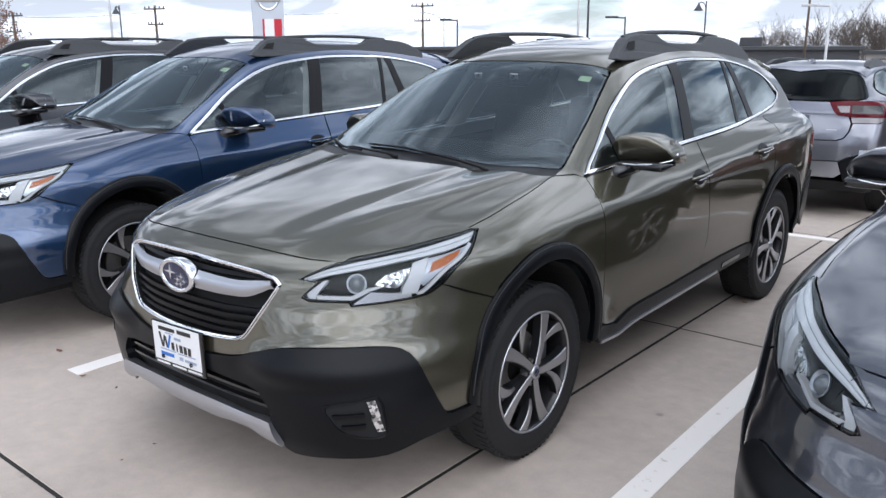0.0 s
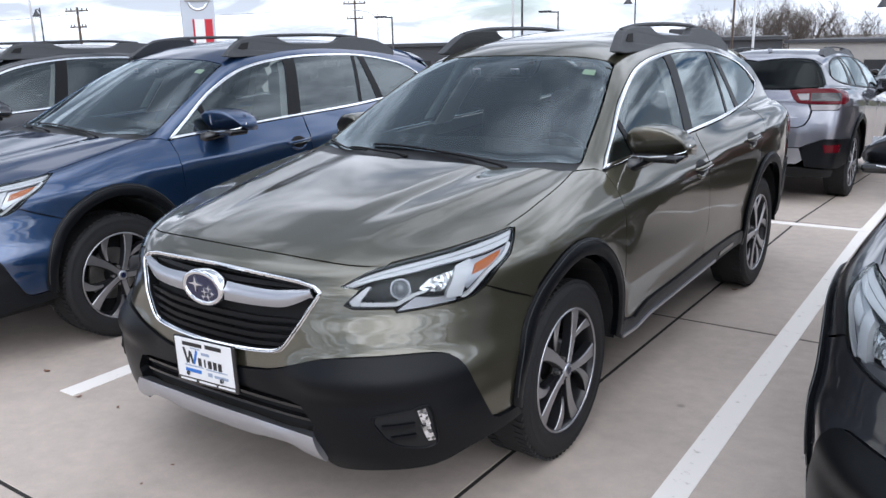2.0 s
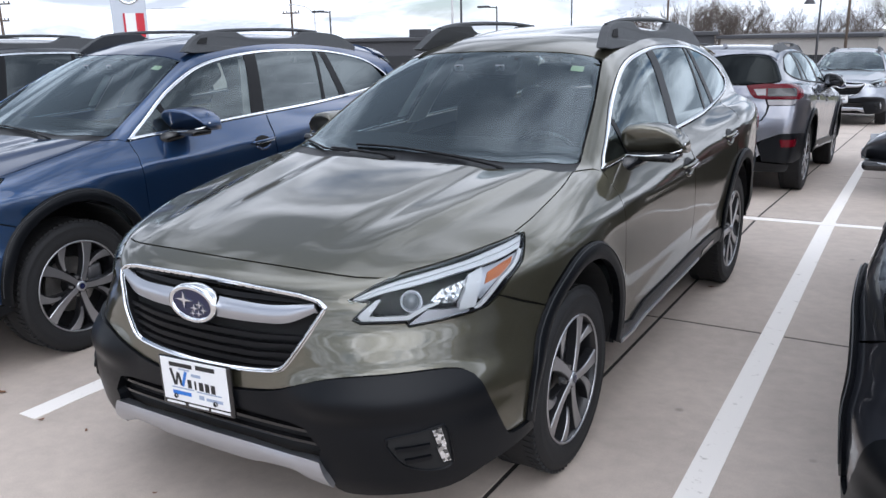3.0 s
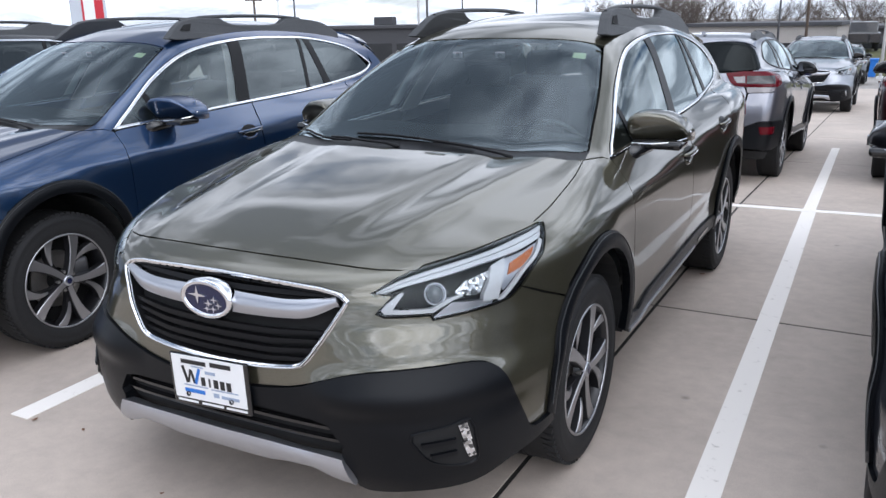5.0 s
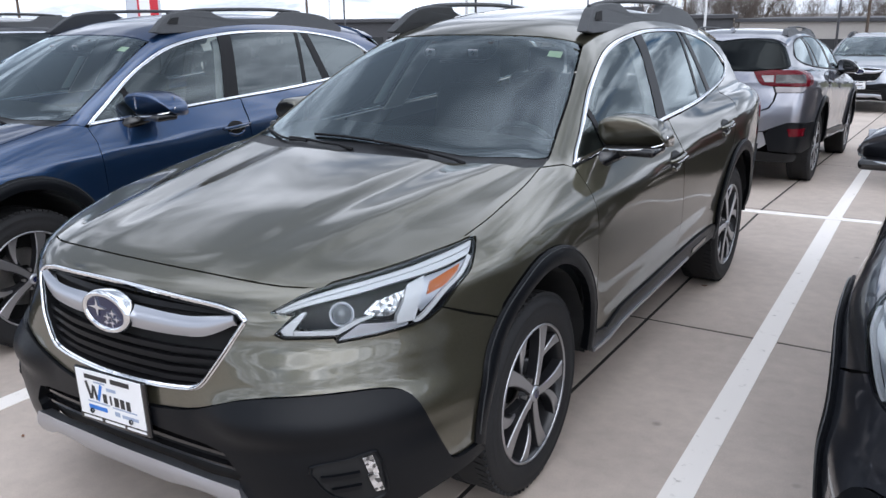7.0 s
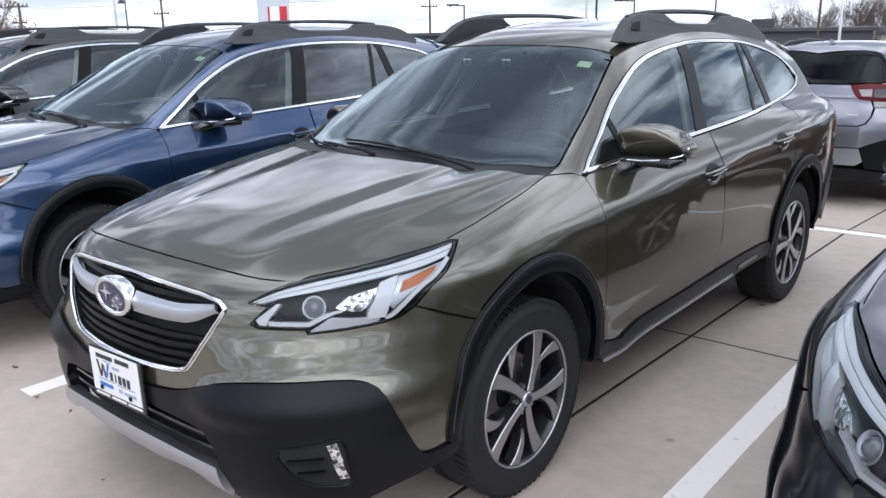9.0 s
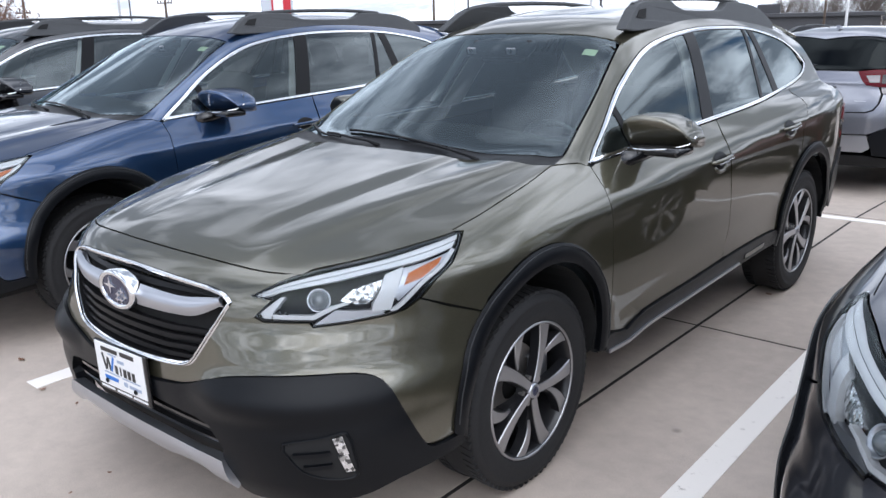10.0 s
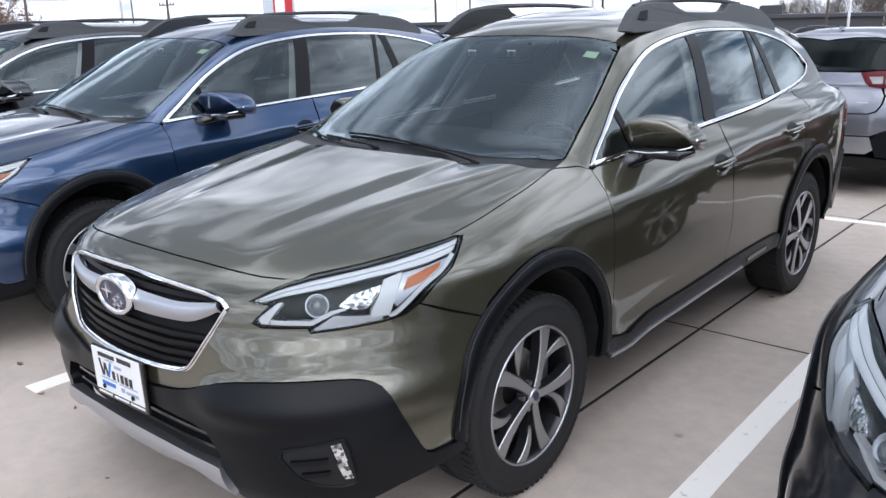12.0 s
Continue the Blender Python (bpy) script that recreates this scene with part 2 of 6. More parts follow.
def side_x(y, z):
    w = spline((-1.0, -0.55, -0.25, 0.0, 0.5, 1.0, 2.0, 2.745, 3.2, 3.5, 3.9), (0.88, 0.9, 0.918, 0.926, 0.915, 0.912, 0.914, 0.924, 0.905, 0.865, 0.78), y)
    zz = z - 0.045 * (y - 1.3)
    p = spline((0.1, 0.25, 0.36, 0.44, 0.52, 0.62, 0.75, 0.88, 0.962, 1.0, 1.06, 1.14, 1.3),
               (-0.09, -0.035, -0.02, -0.010, -0.008, 0.001, 0.007, 0.006, -0.001, -0.018, -0.06, -0.12, -0.26), zz)
    for hub in (0.0, 2.745):
        r = np.hypot(y - hub, z - 0.36)
        p = p + 0.012 * np.exp(-((r - 0.44) / 0.07) ** 2) * ramp(0.3, 0.5, z)
    return w + p


def tail_y(x, z):
    return spline((0.2, 0.4, 0.7, 1.0, 1.1, 1.3, 1.6, 1.8), (3.72, 3.82, 3.83, 3.78, 3.74, 3.62, 3.42, 3.3), z) - 0.18 * x ** 2 - 0.12 * x ** 6


def cabin(x, y, z):
    a = np.abs(x)
    glass = a - (0.828 - 0.40 * (z - 1.09) - 0.17 * (z - 1.09) * np.abs(z - 1.09) - 0.023 * (y - 1.5) ** 2)
    roof = z - (1.668 - np.where(y > 2.05, 0.07, 0.097) * (y - 2.05) ** 2 - 0.06 * x ** 2 - 0.65 * x ** 4)
    screen = (0.19 + 1.85 * (z - 1.1) + 0.3 * (z - 1.1) * np.abs(z - 1.1) + 0.38 * x ** 2 - y) * 0.47
    f = smax(glass, roof, 0.065)
    f = smax(f, screen, 0.06)
    f = smax(f, (y - tail_y(x, z)) * 0.8, 0.05)
    return smax(f, 1.03 - z, 0.03)


def hull(x, y, z):
    low = smax((nose_y(x, z) - y) * 0.8, z - hood_z(x, y), 0.10)
    low = smax(low, np.abs(x) - side_x(y, z), 0.07)
    low = smax(low, y - tail_y(x, z), 0.08)
    return smin(low, cabin(x, y, z), 0.035)


def hull_normal(p):
    e = 0.002
    x, y, z = p.T
    n = np.stack([hull(x + e, y, z) - hull(x - e, y, z), hull(x, y + e, z) - hull(x, y - e, z), hull(x, y, z + e) - hull(x, y, z - e)], 1)
    return n / np.linalg.norm(n, axis=1, keepdims=True)


def rays(kind, uv):
    """Where a sheet's rays start, and their way in. side: y, z. top: x, y. nose: degrees round the front axle, z. round: y, degrees round the car's axis."""
    u, v = np.asarray(uv, float).T
    one, nil = np.ones_like(u), np.zeros_like(u)
    if kind == "side":
        return np.stack([1.3 * one, u, v], 1), np.stack([-one, nil, nil], 1)
    if kind == "top":
        return np.stack([u, v, 2.2 * one], 1), np.stack([nil, nil, -one], 1)
    if kind == "nose":
        s, c = np.sin(np.radians(u)), np.cos(np.radians(u))
        return np.stack([1.7 * s, -1.7 * c, v], 1), np.stack([-s, c, nil], 1)
    if kind == "tail":
        s, c = np.sin(np.radians(u)), np.cos(np.radians(u))
        return np.stack([1.9 * s, 2.745 + 1.9 * c, v], 1), np.stack([-s, -c, nil], 1)
    s, c = np.sin(np.radians(v)), np.cos(np.radians(v))
    return np.stack([1.6 * c, u, 0.65 + 1.6 * s], 1), np.stack([-c, nil, -s], 1)


def flat(kind, p):
    x, y, z = np.asarray(p, float).T
    if kind == "side":
        return np.stack([y, z], 1)
    if kind == "top":
        return np.stack([x, y], 1)
    if kind == "nose":
        return np.stack([np.degrees(np.arctan2(x, -y)), z], 1)
    if kind == "tail":
        return np.stack([np.degrees(np.arctan2(x, y - 2.745)), z], 1)
    return np.stack([y, np.degrees(np.arctan2(z - 0.65, x))], 1)


def land(start, way, reach=1.6):
    """First place at which each ray meets the hull."""
    n = 44
    t = np.linspace(0, reach, n)
    f = np.stack([hull(*(start + way * d).T) for d in t], 1)
    first = np.argmax(f < 0, 1)
    ok = (f < 0).any(1)
    lo, hi = t[np.maximum(first - 1, 0)], t[first]
    for _ in range(22):
        mid = (lo + hi) / 2
        inside = hull(*(start + way * mid[:, None]).T) < 0
        lo, hi = np.where(inside, lo, mid), np.where(inside, mid, hi)
    return start + way * ((lo + hi) / 2)[:, None], ok


def on_hull(kind, uv):
    return land(*rays(kind, uv))[0]


# ---- mesh helpers ----
def link_mesh(name, me, mat, parent=None, label="", smooth=False, at=None):
    ob = new(name, me)
    if not me.materials:
        me.materials.append(mat)
    if smooth:
        me.polygons.foreach_set("use_smooth", [True] * len(me.polygons))
    if at is not None:
        ob.matrix_basis = at
    if parent is not None:
        ob.parent = parent
    if label:
        ob["label"] = label
    return ob


BUILD = {"twist": None}


def part(name, bm, mat, parent=None, label="", smooth=False, at=None):
    if BUILD["twist"] and at is None and parent is not None and not parent.get("own_place"):
        for v, q in zip(bm.verts, BUILD["twist"](np.array([v.co[:] for v in bm.verts]))):
            v.co = q
    me = bpy.data.meshes.new(name)
    bm.to_mesh(me)
    bm.free()
    return link_mesh(name, me, mat, parent, label, smooth, at)


def box(size, centre=(0, 0, 0), bevel=0.0, turn=None, bm=None, steps=2):
    """A bevelled block, added to bm."""
    own = bmesh.new()
    bmesh.ops.create_cube(own, size=1)
    bmesh.ops.scale(own, vec=size, verts=own.verts)
    if bevel:
        bmesh.ops.bevel(own, geom=own.edges[:], offset=bevel, segments=steps, affect="EDGES", profile=0.5)
    m = Matrix.Translation(centre) @ (turn or Matrix())
    bmesh.ops.transform(own, matrix=m, verts=own.verts)
    return absorb(bm, own)


def absorb(bm, own):
    if bm is None:
        return own
    me = bpy.data.meshes.new("tmp")
    own.to_mesh(me)
    own.free()
    bm.from_mesh(me)
    bpy.data.meshes.remove(me)
    return bm


def lathe(profile, n=48, axis="X", bm=None, m=None):
    """Turned body: profile of (radius, along), about an axis."""
    own = bmesh.new()
    rings = []
    for r, h in profile:
        ring = []
        for i in range(n):
            a = 2 * math.pi * i / n
            v = (h, r * math.cos(a), r * math.sin(a)) if axis == "X" else (r * math.cos(a), r * math.sin(a), h)
            ring.append(own.verts.new(v))
        rings.append(ring)
    for a, b in zip(rings, rings[1:]):
        for i in range(n):
            own.faces.new((a[i], a[(i + 1) % n], b[(i + 1) % n], b[i]))
    bmesh.ops.remove_doubles(own, verts=own.verts, dist=1e-5)
    bmesh.ops.recalc_face_normals(own, faces=own.faces)
    if m is not None:
        bmesh.ops.transform(own, matrix=m, verts=own.verts)
    return absorb(bm, own)


def slab(outline, depth, m=None, bm=None, bevel=0.0):
    """A flat plate: outline in x, z; depth along +y."""
    own = bmesh.new()
    f = own.faces.new([own.verts.new((x, 0, z)) for x, z in outline])
    ex = bmesh.ops.extrude_face_region(own, geom=[f])
    bmesh.ops.translate(own, vec=(0, depth, 0), verts=[v for v in ex["geom"] if isinstance(v, bmesh.types.BMVert)])
    bmesh.ops.recalc_face_normals(own, faces=own.faces)
    if bevel:
        bmesh.ops.bevel(own, geom=own.edges[:], offset=bevel, segments=2, affect="EDGES", profile=0.5)
    if m is not None:
        bmesh.ops.transform(own, matrix=m, verts=own.verts)
    return absorb(bm, own)


def tube(points, radius, n=8, bm=None, flat_to=None):
    """A round bar along points; radius may be one for each."""
    own = bmesh.new()
    pts = [Vector(p) for p in points]
    rs = radius if hasattr(radius, "__len__") else [radius] * len(pts)
    rings = []
    side = None
    for i, p in enumerate(pts):
        d = (pts[min(i + 1, len(pts) - 1)] - pts[max(i - 1, 0)]).normalized()
        if side is None:
            side = d.orthogonal().normalized()
        side = (side - d * side.dot(d)).normalized()
        other = d.cross(side)
        rings.append([own.verts.new(p + rs[i] * (math.cos(2 * math.pi * k / n) * side + math.sin(2 * math.pi * k / n) * other)) for k in range(n)])
    for a, b in zip(rings, rings[1:]):
        for k in range(n):
            own.faces.new((a[k], a[(k + 1) % n], b[(k + 1) % n], b[k]))
    own.faces.new(rings[0][::-1])
    own.faces.new(rings[-1])
    return absorb(bm, own)


def smooth_line(points, step=0.03, closed=False):
    """A curve through points, finely divided."""
    p = np.asarray(points, float)
    n = len(p)
    res = []
    for i in range(n if closed else n - 1):
        if closed:
            a, b, c, d = p[i - 1], p[i], p[(i + 1) % n], p[(i + 2) % n]
        else:
            b, c = p[i], p[i + 1]
            a, d = p[max(i - 1, 0)], p[min(i + 2, n - 1)]
        k = max(2, int(np.linalg.norm(c - b) / step))
        for t in np.arange(k) / k:
            res.append(0.5 * (2 * b + (c - a) * t + (2 * a - 5 * b + 4 * c - d) * t * t + (3 * b - a - 3 * c + d) * t ** 3))
    if not closed:
        res.append(p[-1])
    return [tuple(q) for q in res]


def inside_outline(poly, pts):
    x, y = pts.T
    hit = np.zeros(len(pts), bool)
    for (x1, y1), (x2, y2) in zip(poly, np.roll(poly, -1, 0)):
        if y1 != y2:
            hit ^= ((y1 > y) != (y2 > y)) & (x < (x2 - x1) * (y - y1) / (y2 - y1) + x1)
    return hit


def clip_cell(poly, x0, y0, x1, y1):
    for axis, lim, sign in ((0, x0, 1), (0, x1, -1), (1, y0, 1), (1, y1, -1)):
        res = []
        for i, b in enumerate(poly):
            a = poly[i - 1]
            ia, ib = sign * (a[axis] - lim) >= 0, sign * (b[axis] - lim) >= 0
            if ia != ib:
                t = (lim - a[axis]) / (b[axis] - a[axis])
                c = [a[0] + t * (b[0] - a[0]), a[1] + t * (b[1] - a[1])]
                c[axis] = lim
                res.append(tuple(c))
            if ib:
                res.append(b)
        poly = res
        if len(poly) < 3:
            return []
    return poly


def folded(p, n, faces, skirt):
    """Turns the rim of a skin inwards."""
    if skirt:
        used = {}
        for f in faces:
            for a, b in zip(f, f[1:] + f[:1]):
                used[(a, b)] = used.get((a, b), 0) + 1
        rim = [(a, b) for a, b in used if (b, a) not in used]
        pp, nn, base = [], [], len(p)
        for a, b in rim:
            out_n = np.cross(p[b] - p[a], n[a])
            size = np.linalg.norm(out_n)
            if size < 1e-9:
                continue
            out_n /= size
            q = base + len(pp)
            pp += [p[a], p[b], p[b] - n[b] * skirt, p[a] - n[a] * skirt]
            nn += [out_n] * 4
            faces.append([q + 1, q, q + 3, q + 2])
        if pp:
            p, n = np.vstack([p, pp]), np.vstack([n, nn])
    return p, n, faces


def loops(ids):
    """Splits a face that touches itself into simple ones."""
    res, walk_ = [], []
    for a in ids + ids[:1]:
        if a in walk_:
            k = walk_.index(a)
            if len(walk_) - k > 2:
                res.append(walk_[k:])
            walk_ = walk_[:k]
        walk_.append(a)
    return res


def band(kind, one, two, off=0.0, skirt=0.012, rows=1, crown=0.0):
    """A moulding between two lines of equally many points, a little crowned."""
    one, two = np.asarray(one, float), np.asarray(two, float)
    k = len(one)
    t = np.linspace(0, 1, rows + 1)
    uv = np.vstack([one + (two - one) * q for q in t])
    p = on_hull(kind, uv)
    n = hull_normal(p)
    lift = np.repeat(np.sin(np.pi * t) * crown, k)[:, None]
    p = p + n * (off + lift)
    faces = []
    for r in range(rows):
        for i in range(k - 1):
            faces.append([r * k + i, r * k + i + 1, (r + 1) * k + i + 1, (r + 1) * k + i])
    for f in faces:
        a = np.cross(p[f[1]] - p[f[0]], p[f[2]] - p[f[0]])
        if a @ n[f[0]] < 0:
            f.reverse()
    if crown:
        g = np.gradient(p.reshape(rows + 1, k, 3), axis=0).reshape(-1, 3)
        h = np.gradient(p.reshape(rows + 1, k, 3), axis=1).reshape(-1, 3)
        c = np.cross(g, h)
        c /= np.linalg.norm(c, axis=1, keepdims=True) + 1e-12
        n = np.where((np.sum(c * n, 1) < 0)[:, None], -c, c)
    return folded(p, n, faces, skirt)


def sheet(kind, outline, cell, off=0.0, skirt=0.012, form=None):
    """A skin over the hull within an outline drawn in one of the projections, raised by off, with its rim folded inwards."""
    poly = np.asarray(outline, float)
    lo = np.floor(poly.min(0) / cell).astype(int)
    hi = np.ceil(poly.max(0) / cell).astype(int)
    nx, ny = hi - lo
    edge = set()
    for a, b in zip(poly, np.roll(poly, -1, 0)):
        k = int(np.max(np.abs(b - a) / cell) * 6) + 2
        for q in a + (b - a) * np.linspace(0, 1, k)[:, None]:
            i, j = np.floor(q / cell + 1e-9).astype(int) - lo
            edge.update(((i, j), (i - (abs(q[0] / cell[0] - i - lo[0]) < 1e-6), j), (i, j - (abs(q[1] / cell[1] - j - lo[1]) < 1e-6))))
    gi, gj = np.meshgrid(np.arange(nx), np.arange(ny), indexing="ij")
    mid = np.stack([(gi.ravel() + lo[0] + 0.5) * cell[0], (gj.ravel() + lo[1] + 0.5) * cell[1]], 1)
    keep = inside_outline(poly, mid)
    plist = [tuple(q) for q in poly]
    index, uv, faces = {}, [], []

    def vert(q):
        key = (round(q[0] / cell[0] * 2000), round(q[1] / cell[1] * 2000))
        if key not in index:
            index[key] = len(uv)
            uv.append(q)
        return index[key]

    for i, j, k in zip(gi.ravel(), gj.ravel(), keep):
        x0, y0 = (i + lo[0]) * cell[0], (j + lo[1]) * cell[1]
        x1, y1 = x0 + cell[0], y0 + cell[1]
        if (i, j) in edge:
            c = clip_cell(plist, x0, y0, x1, y1)
        elif k:
            c = [(x0, y0), (x1, y0), (x1, y1), (x0, y1)]
        else:
            continue
        faces += loops([vert(q) for q in c])
    form = form or (lambda k, u: (on_hull(k, u),))
    p = form(kind, np.array(uv))[0]
    n = hull_normal(p)
    p = p + n * off
    # wind all faces outwards
    for f in faces:
        a = np.zeros(3)
        for q in range(1, len(f) - 1):
            a += np.cross(p[f[q]] - p[f[0]], p[f[q + 1]] - p[f[0]])
        if a @ n[f].sum(0) < 0:
            f.reverse()
    return folded(p, n, faces, skirt)


def flipped(s):
    """The same skin on the car's other side."""
    p, n, f = s
    k = np.array((-1, 1, 1))
    return p * k, n * k, [q[::-1] for q in f]


def joined(*ss):
    p, n, f, base = [], [], [], 0
    for a, b, c in ss:
        p.append(a), n.append(b)
        f += [[i + base for i in q] for q in c]
        base += len(a)
    return np.vstack(p), np.vstack(n), f


def skin(name, s, mat, parent, label=""):
    p, n, f = s
    if BUILD["twist"]:
        p = BUILD["twist"](p)
    me = bpy.data.meshes.new(name)
    me.from_pydata(p.tolist(), [], f)
    me.polygons.foreach_set("use_smooth", [True] * len(me.polygons))
    me.normals_split_custom_set_from_vertices(n.tolist())
    return link_mesh(name, me, mat, parent, label)


def both(name, s, mat, parent, label=""):
    """One part on each side of the car."""
    return skin(name, s, mat, parent, label), skin(name, flipped(s), mat, parent, label)


def empty(name, at=None):
    ob = new(name)
    ob.empty_display_size = 0.2
    if at is not None:
        ob.matrix_basis = at
    return ob


# ---- the estate car, built once and copied ----
def arch_line(hub, grow, a0, a1, n=28, wide=0.455, tall=0.078):
    """The wheel opening's rim round a hub, from angle a0 to a1 (degrees from the rear, over the top)."""
    res = []
    for a in np.radians(np.linspace(a0, a1, n)):
        r = wide + tall * max(math.sin(a), 0) ** 1.2 + grow
        res.append((hub + r * math.cos(a), 0.36 + r * math.sin(a)))
    return res


SIDE = (0.035, 0.03)
DLO_TOP = smooth_line([(0.47, 1.085), (0.6, 1.165), (0.9, 1.345), (1.26, 1.48), (1.73, 1.541), (2.2, 1.546), (2.58, 1.526), (3.0, 1.455), (3.22, 1.36), (3.29, 1.30)], 0.04)
DLO_LOW = smooth_line([(3.29, 1.295), (3.2, 1.25), (2.93, 1.206), (2.25, 1.158), (1.46, 1.128), (0.9, 1.103), (0.47, 1.083)], 0.05)
DLO = DLO_TOP + DLO_LOW[1:-1]


def shrink(poly, d):
    """An outline drawn in by d."""
    p = np.asarray(poly, float)
    keep = [0]
    for i in range(1, len(p)):
        if np.linalg.norm(p[i] - p[keep[-1]]) > 1e-4:
            keep.append(i)
    p = p[keep]
    t = np.roll(p, -1, 0) - np.roll(p, 1, 0)
    t /= np.linalg.norm(t, axis=1, keepdims=True)
    area = np.sum(p[:, 0] * np.roll(p[:, 1], -1) - np.roll(p[:, 0], -1) * p[:, 1])
    nrm = np.stack([-t[:, 1], t[:, 0]], 1) * (1 if area > 0 else -1)
    return [tuple(q) for q in p + nrm * d]


def convert(a, b, pts):
    """An outline from one projection to another, by way of the hull."""
    return [tuple(q) for q in flat(b, on_hull(a, pts))]


def wheel_parts(parent, x, y, side):
    """One wheel: tyre, two-tone alloy rim with split spokes, brake behind."""
    w = empty("wheel")
    w.parent = parent
    w["own_place"] = True
    if BUILD["twist"]:
        x, y, _ = BUILD["twist"](np.array([[x, y, 0.357]]))[0]
    w.matrix_basis = Matrix.Translation((x, y, 0.357)) @ (Matrix() if side > 0 else Matrix.Rotation(math.pi, 4, "Z"))
    w["label"] = "all-season tyre on a two-tone split-spoke alloy"
    grown = lambda prof: [(r * 1.05 if r <= 0.24 else 0.252 + (r - 0.24) * (0.357 - 0.252) / 0.117, h) for r, h in prof]
    tyre = lathe(grown([(0.232, -0.20), (0.245, -0.205), (0.30, -0.215), (0.335, -0.205), (0.352, -0.185), (0.357, -0.15), (0.357, -0.045),
                  (0.352, -0.01), (0.338, 0.008), (0.325, 0.012), (0.318, 0.0155), (0.312, 0.012), (0.29, 0.016), (0.262, 0.015), (0.24, 0.006), (0.232, -0.004)]), 96)
    # tread: grooves round and shoulder cuts
    part("tyre", tyre, RUBBER, w, "black rubber tyre", True)
    bm = bmesh.new()
    for i in range(72):
        a = 2 * math.pi * i / 72
        for s, tilt in ((-0.168, 14), (-0.027, -14)):
            own = box((0.05, 0.021, 0.012), (s, 0, 0.3545), 0, None, None)
            bmesh.ops.rotate(own, cent=(s, 0, 0.35), matrix=Matrix.Rotation(radians(tilt), 3, "Z"), verts=own.verts)
            bmesh.ops.rotate(own, cent=(0, 0, 0), matrix=Matrix.Rotation(a, 3, "X"), verts=own.verts)
            absorb(bm, own)
    tagged(part("tread", bm, RUBBER, w), kind="stuff")
    part("rim", lathe(grown([(0.236, -0.19), (0.225, -0.18), (0.215, -0.06), (0.222, -0.02), (0.229, 0.004), (0.236, 0.009), (0.240, 0.004), (0.236, -0.004)]), 72), RIMDARK, w, "dark painted wheel barrel", True)
    part("rim_lip", lathe(grown([(0.2295, 0.002), (0.2305, 0.0075), (0.234, 0.0105), (0.2375, 0.0085), (0.240, 0.003)]), 96), MACHINED, w, "machined rim lip", True)
    part("brake_disc", lathe([(0.06, -0.09), (0.15, -0.09), (0.152, -0.1), (0.06, -0.1)], 48), STEEL, w, "grey brake disc")
    bm = box((0.06, 0.09, 0.13), (-0.085, 0.135, 0.02), 0.015)
    part("brake_caliper", bm, SATIN, w)
    part("wheel_backing", lathe(grown([(0.0, -0.115), (0.224, -0.115)]), 48), VOID, w)

    def blade(name, mat, a0, a1, r0, r1, w0, w1, x0, x1, depth, grow=0.0, flare=2.2):
        """A spoke that sweeps from angle a0 at the hub to a1 at the rim."""
        bm = bmesh.new()
        rows = []
        n = 9
        for i in range(n):
            t = i / (n - 1)
            r = r0 + (r1 - r0) * t
            a = radians(a0 + (a1 - a0) * t ** 1.3)
            half = (w0 + (w1 - w0) * t ** flare) / 2 + grow
            xx = x0 + (x1 - x0) * (1 - (1 - t) ** 2)
            c = np.array((math.cos(a), math.sin(a)))
            tn = np.array((-c[1], c[0]))
            q = [(xx, *(r * c + tn * half)), (xx, *(r * c - tn * half)), (xx - depth, *(r * c - tn * half * 1.15)), (xx - depth, *(r * c + tn * half * 1.15))]
            rows.append([bm.verts.new(v) for v in q])
        for a, b in zip(rows, rows[1:]):
            for k in range(4):
                bm.faces.new((a[k], a[(k + 1) % 4], b[(k + 1) % 4], b[k]))
        bm.faces.new(rows[0]), bm.faces.new(rows[-1][::-1])
        bmesh.ops.recalc_face_normals(bm, faces=bm.faces)
        return bm

    made = {}
    for i in range(5):
        base = 72 * i + 67
        for key, args in (("spoke", (-3, 7, 0.03, 0.244, 0.027, 0.056, 0.005, 0.002, 0.0)), ("short_spoke", (-14, -31, 0.12, 0.244, 0.010, 0.052, -0.014, 0.001, 0.006))):
            if key not in made:
                made[key] = []
                for grow, off, mat, depth in ((0.0, 0.0, MACHINED, 0.004), (0.005, -0.0035, RIMDARK, 0.034)):
                    b = blade(key, mat, args[0], args[1], args[2], args[3], args[4], args[5], args[6] + off, args[7] + off, depth, grow, 2.0 if key == "spoke" else 1.2)
                    m = bpy.data.meshes.new(key)
                    b.to_mesh(m)
                    b.free()
                    m.materials.append(mat)
                    made[key].append(m)
            turn = Matrix.Rotation(radians(base), 4, "X")
            link_mesh(key, made[key][0], MACHINED, w, "machined aluminium spoke face", at=turn)
            link_mesh("spoke_back", made[key][1], RIMDARK, w, at=turn)
        part("spoke_web", blade("web", RIMDARK, -9, -18, 0.05, 0.15, 0.022, 0.026, -0.012, -0.02, 0.03), RIMDARK, w, at=turn)
        nut = lathe([(0.0, 0.0), (0.009, -0.002), (0.01, -0.02)], 8, m=Matrix.Translation((-0.002, 0, 0)))
        a = radians(base + 36)
        part("lug_nut", nut, STEEL, w, at=Matrix.Translation((0, 0.05 * math.cos(a), 0.05 * math.sin(a))))
    part("hub", lathe([(0.0, -0.004), (0.055, -0.008), (0.062, -0.03)], 32), RIMDARK, w)
    part("hub_cap", lathe([(0.0, 0.012), (0.022, 0.011), (0.028, 0.007), (0.031, -0.01)], 32), SATIN, w, "silver hub cap", True)
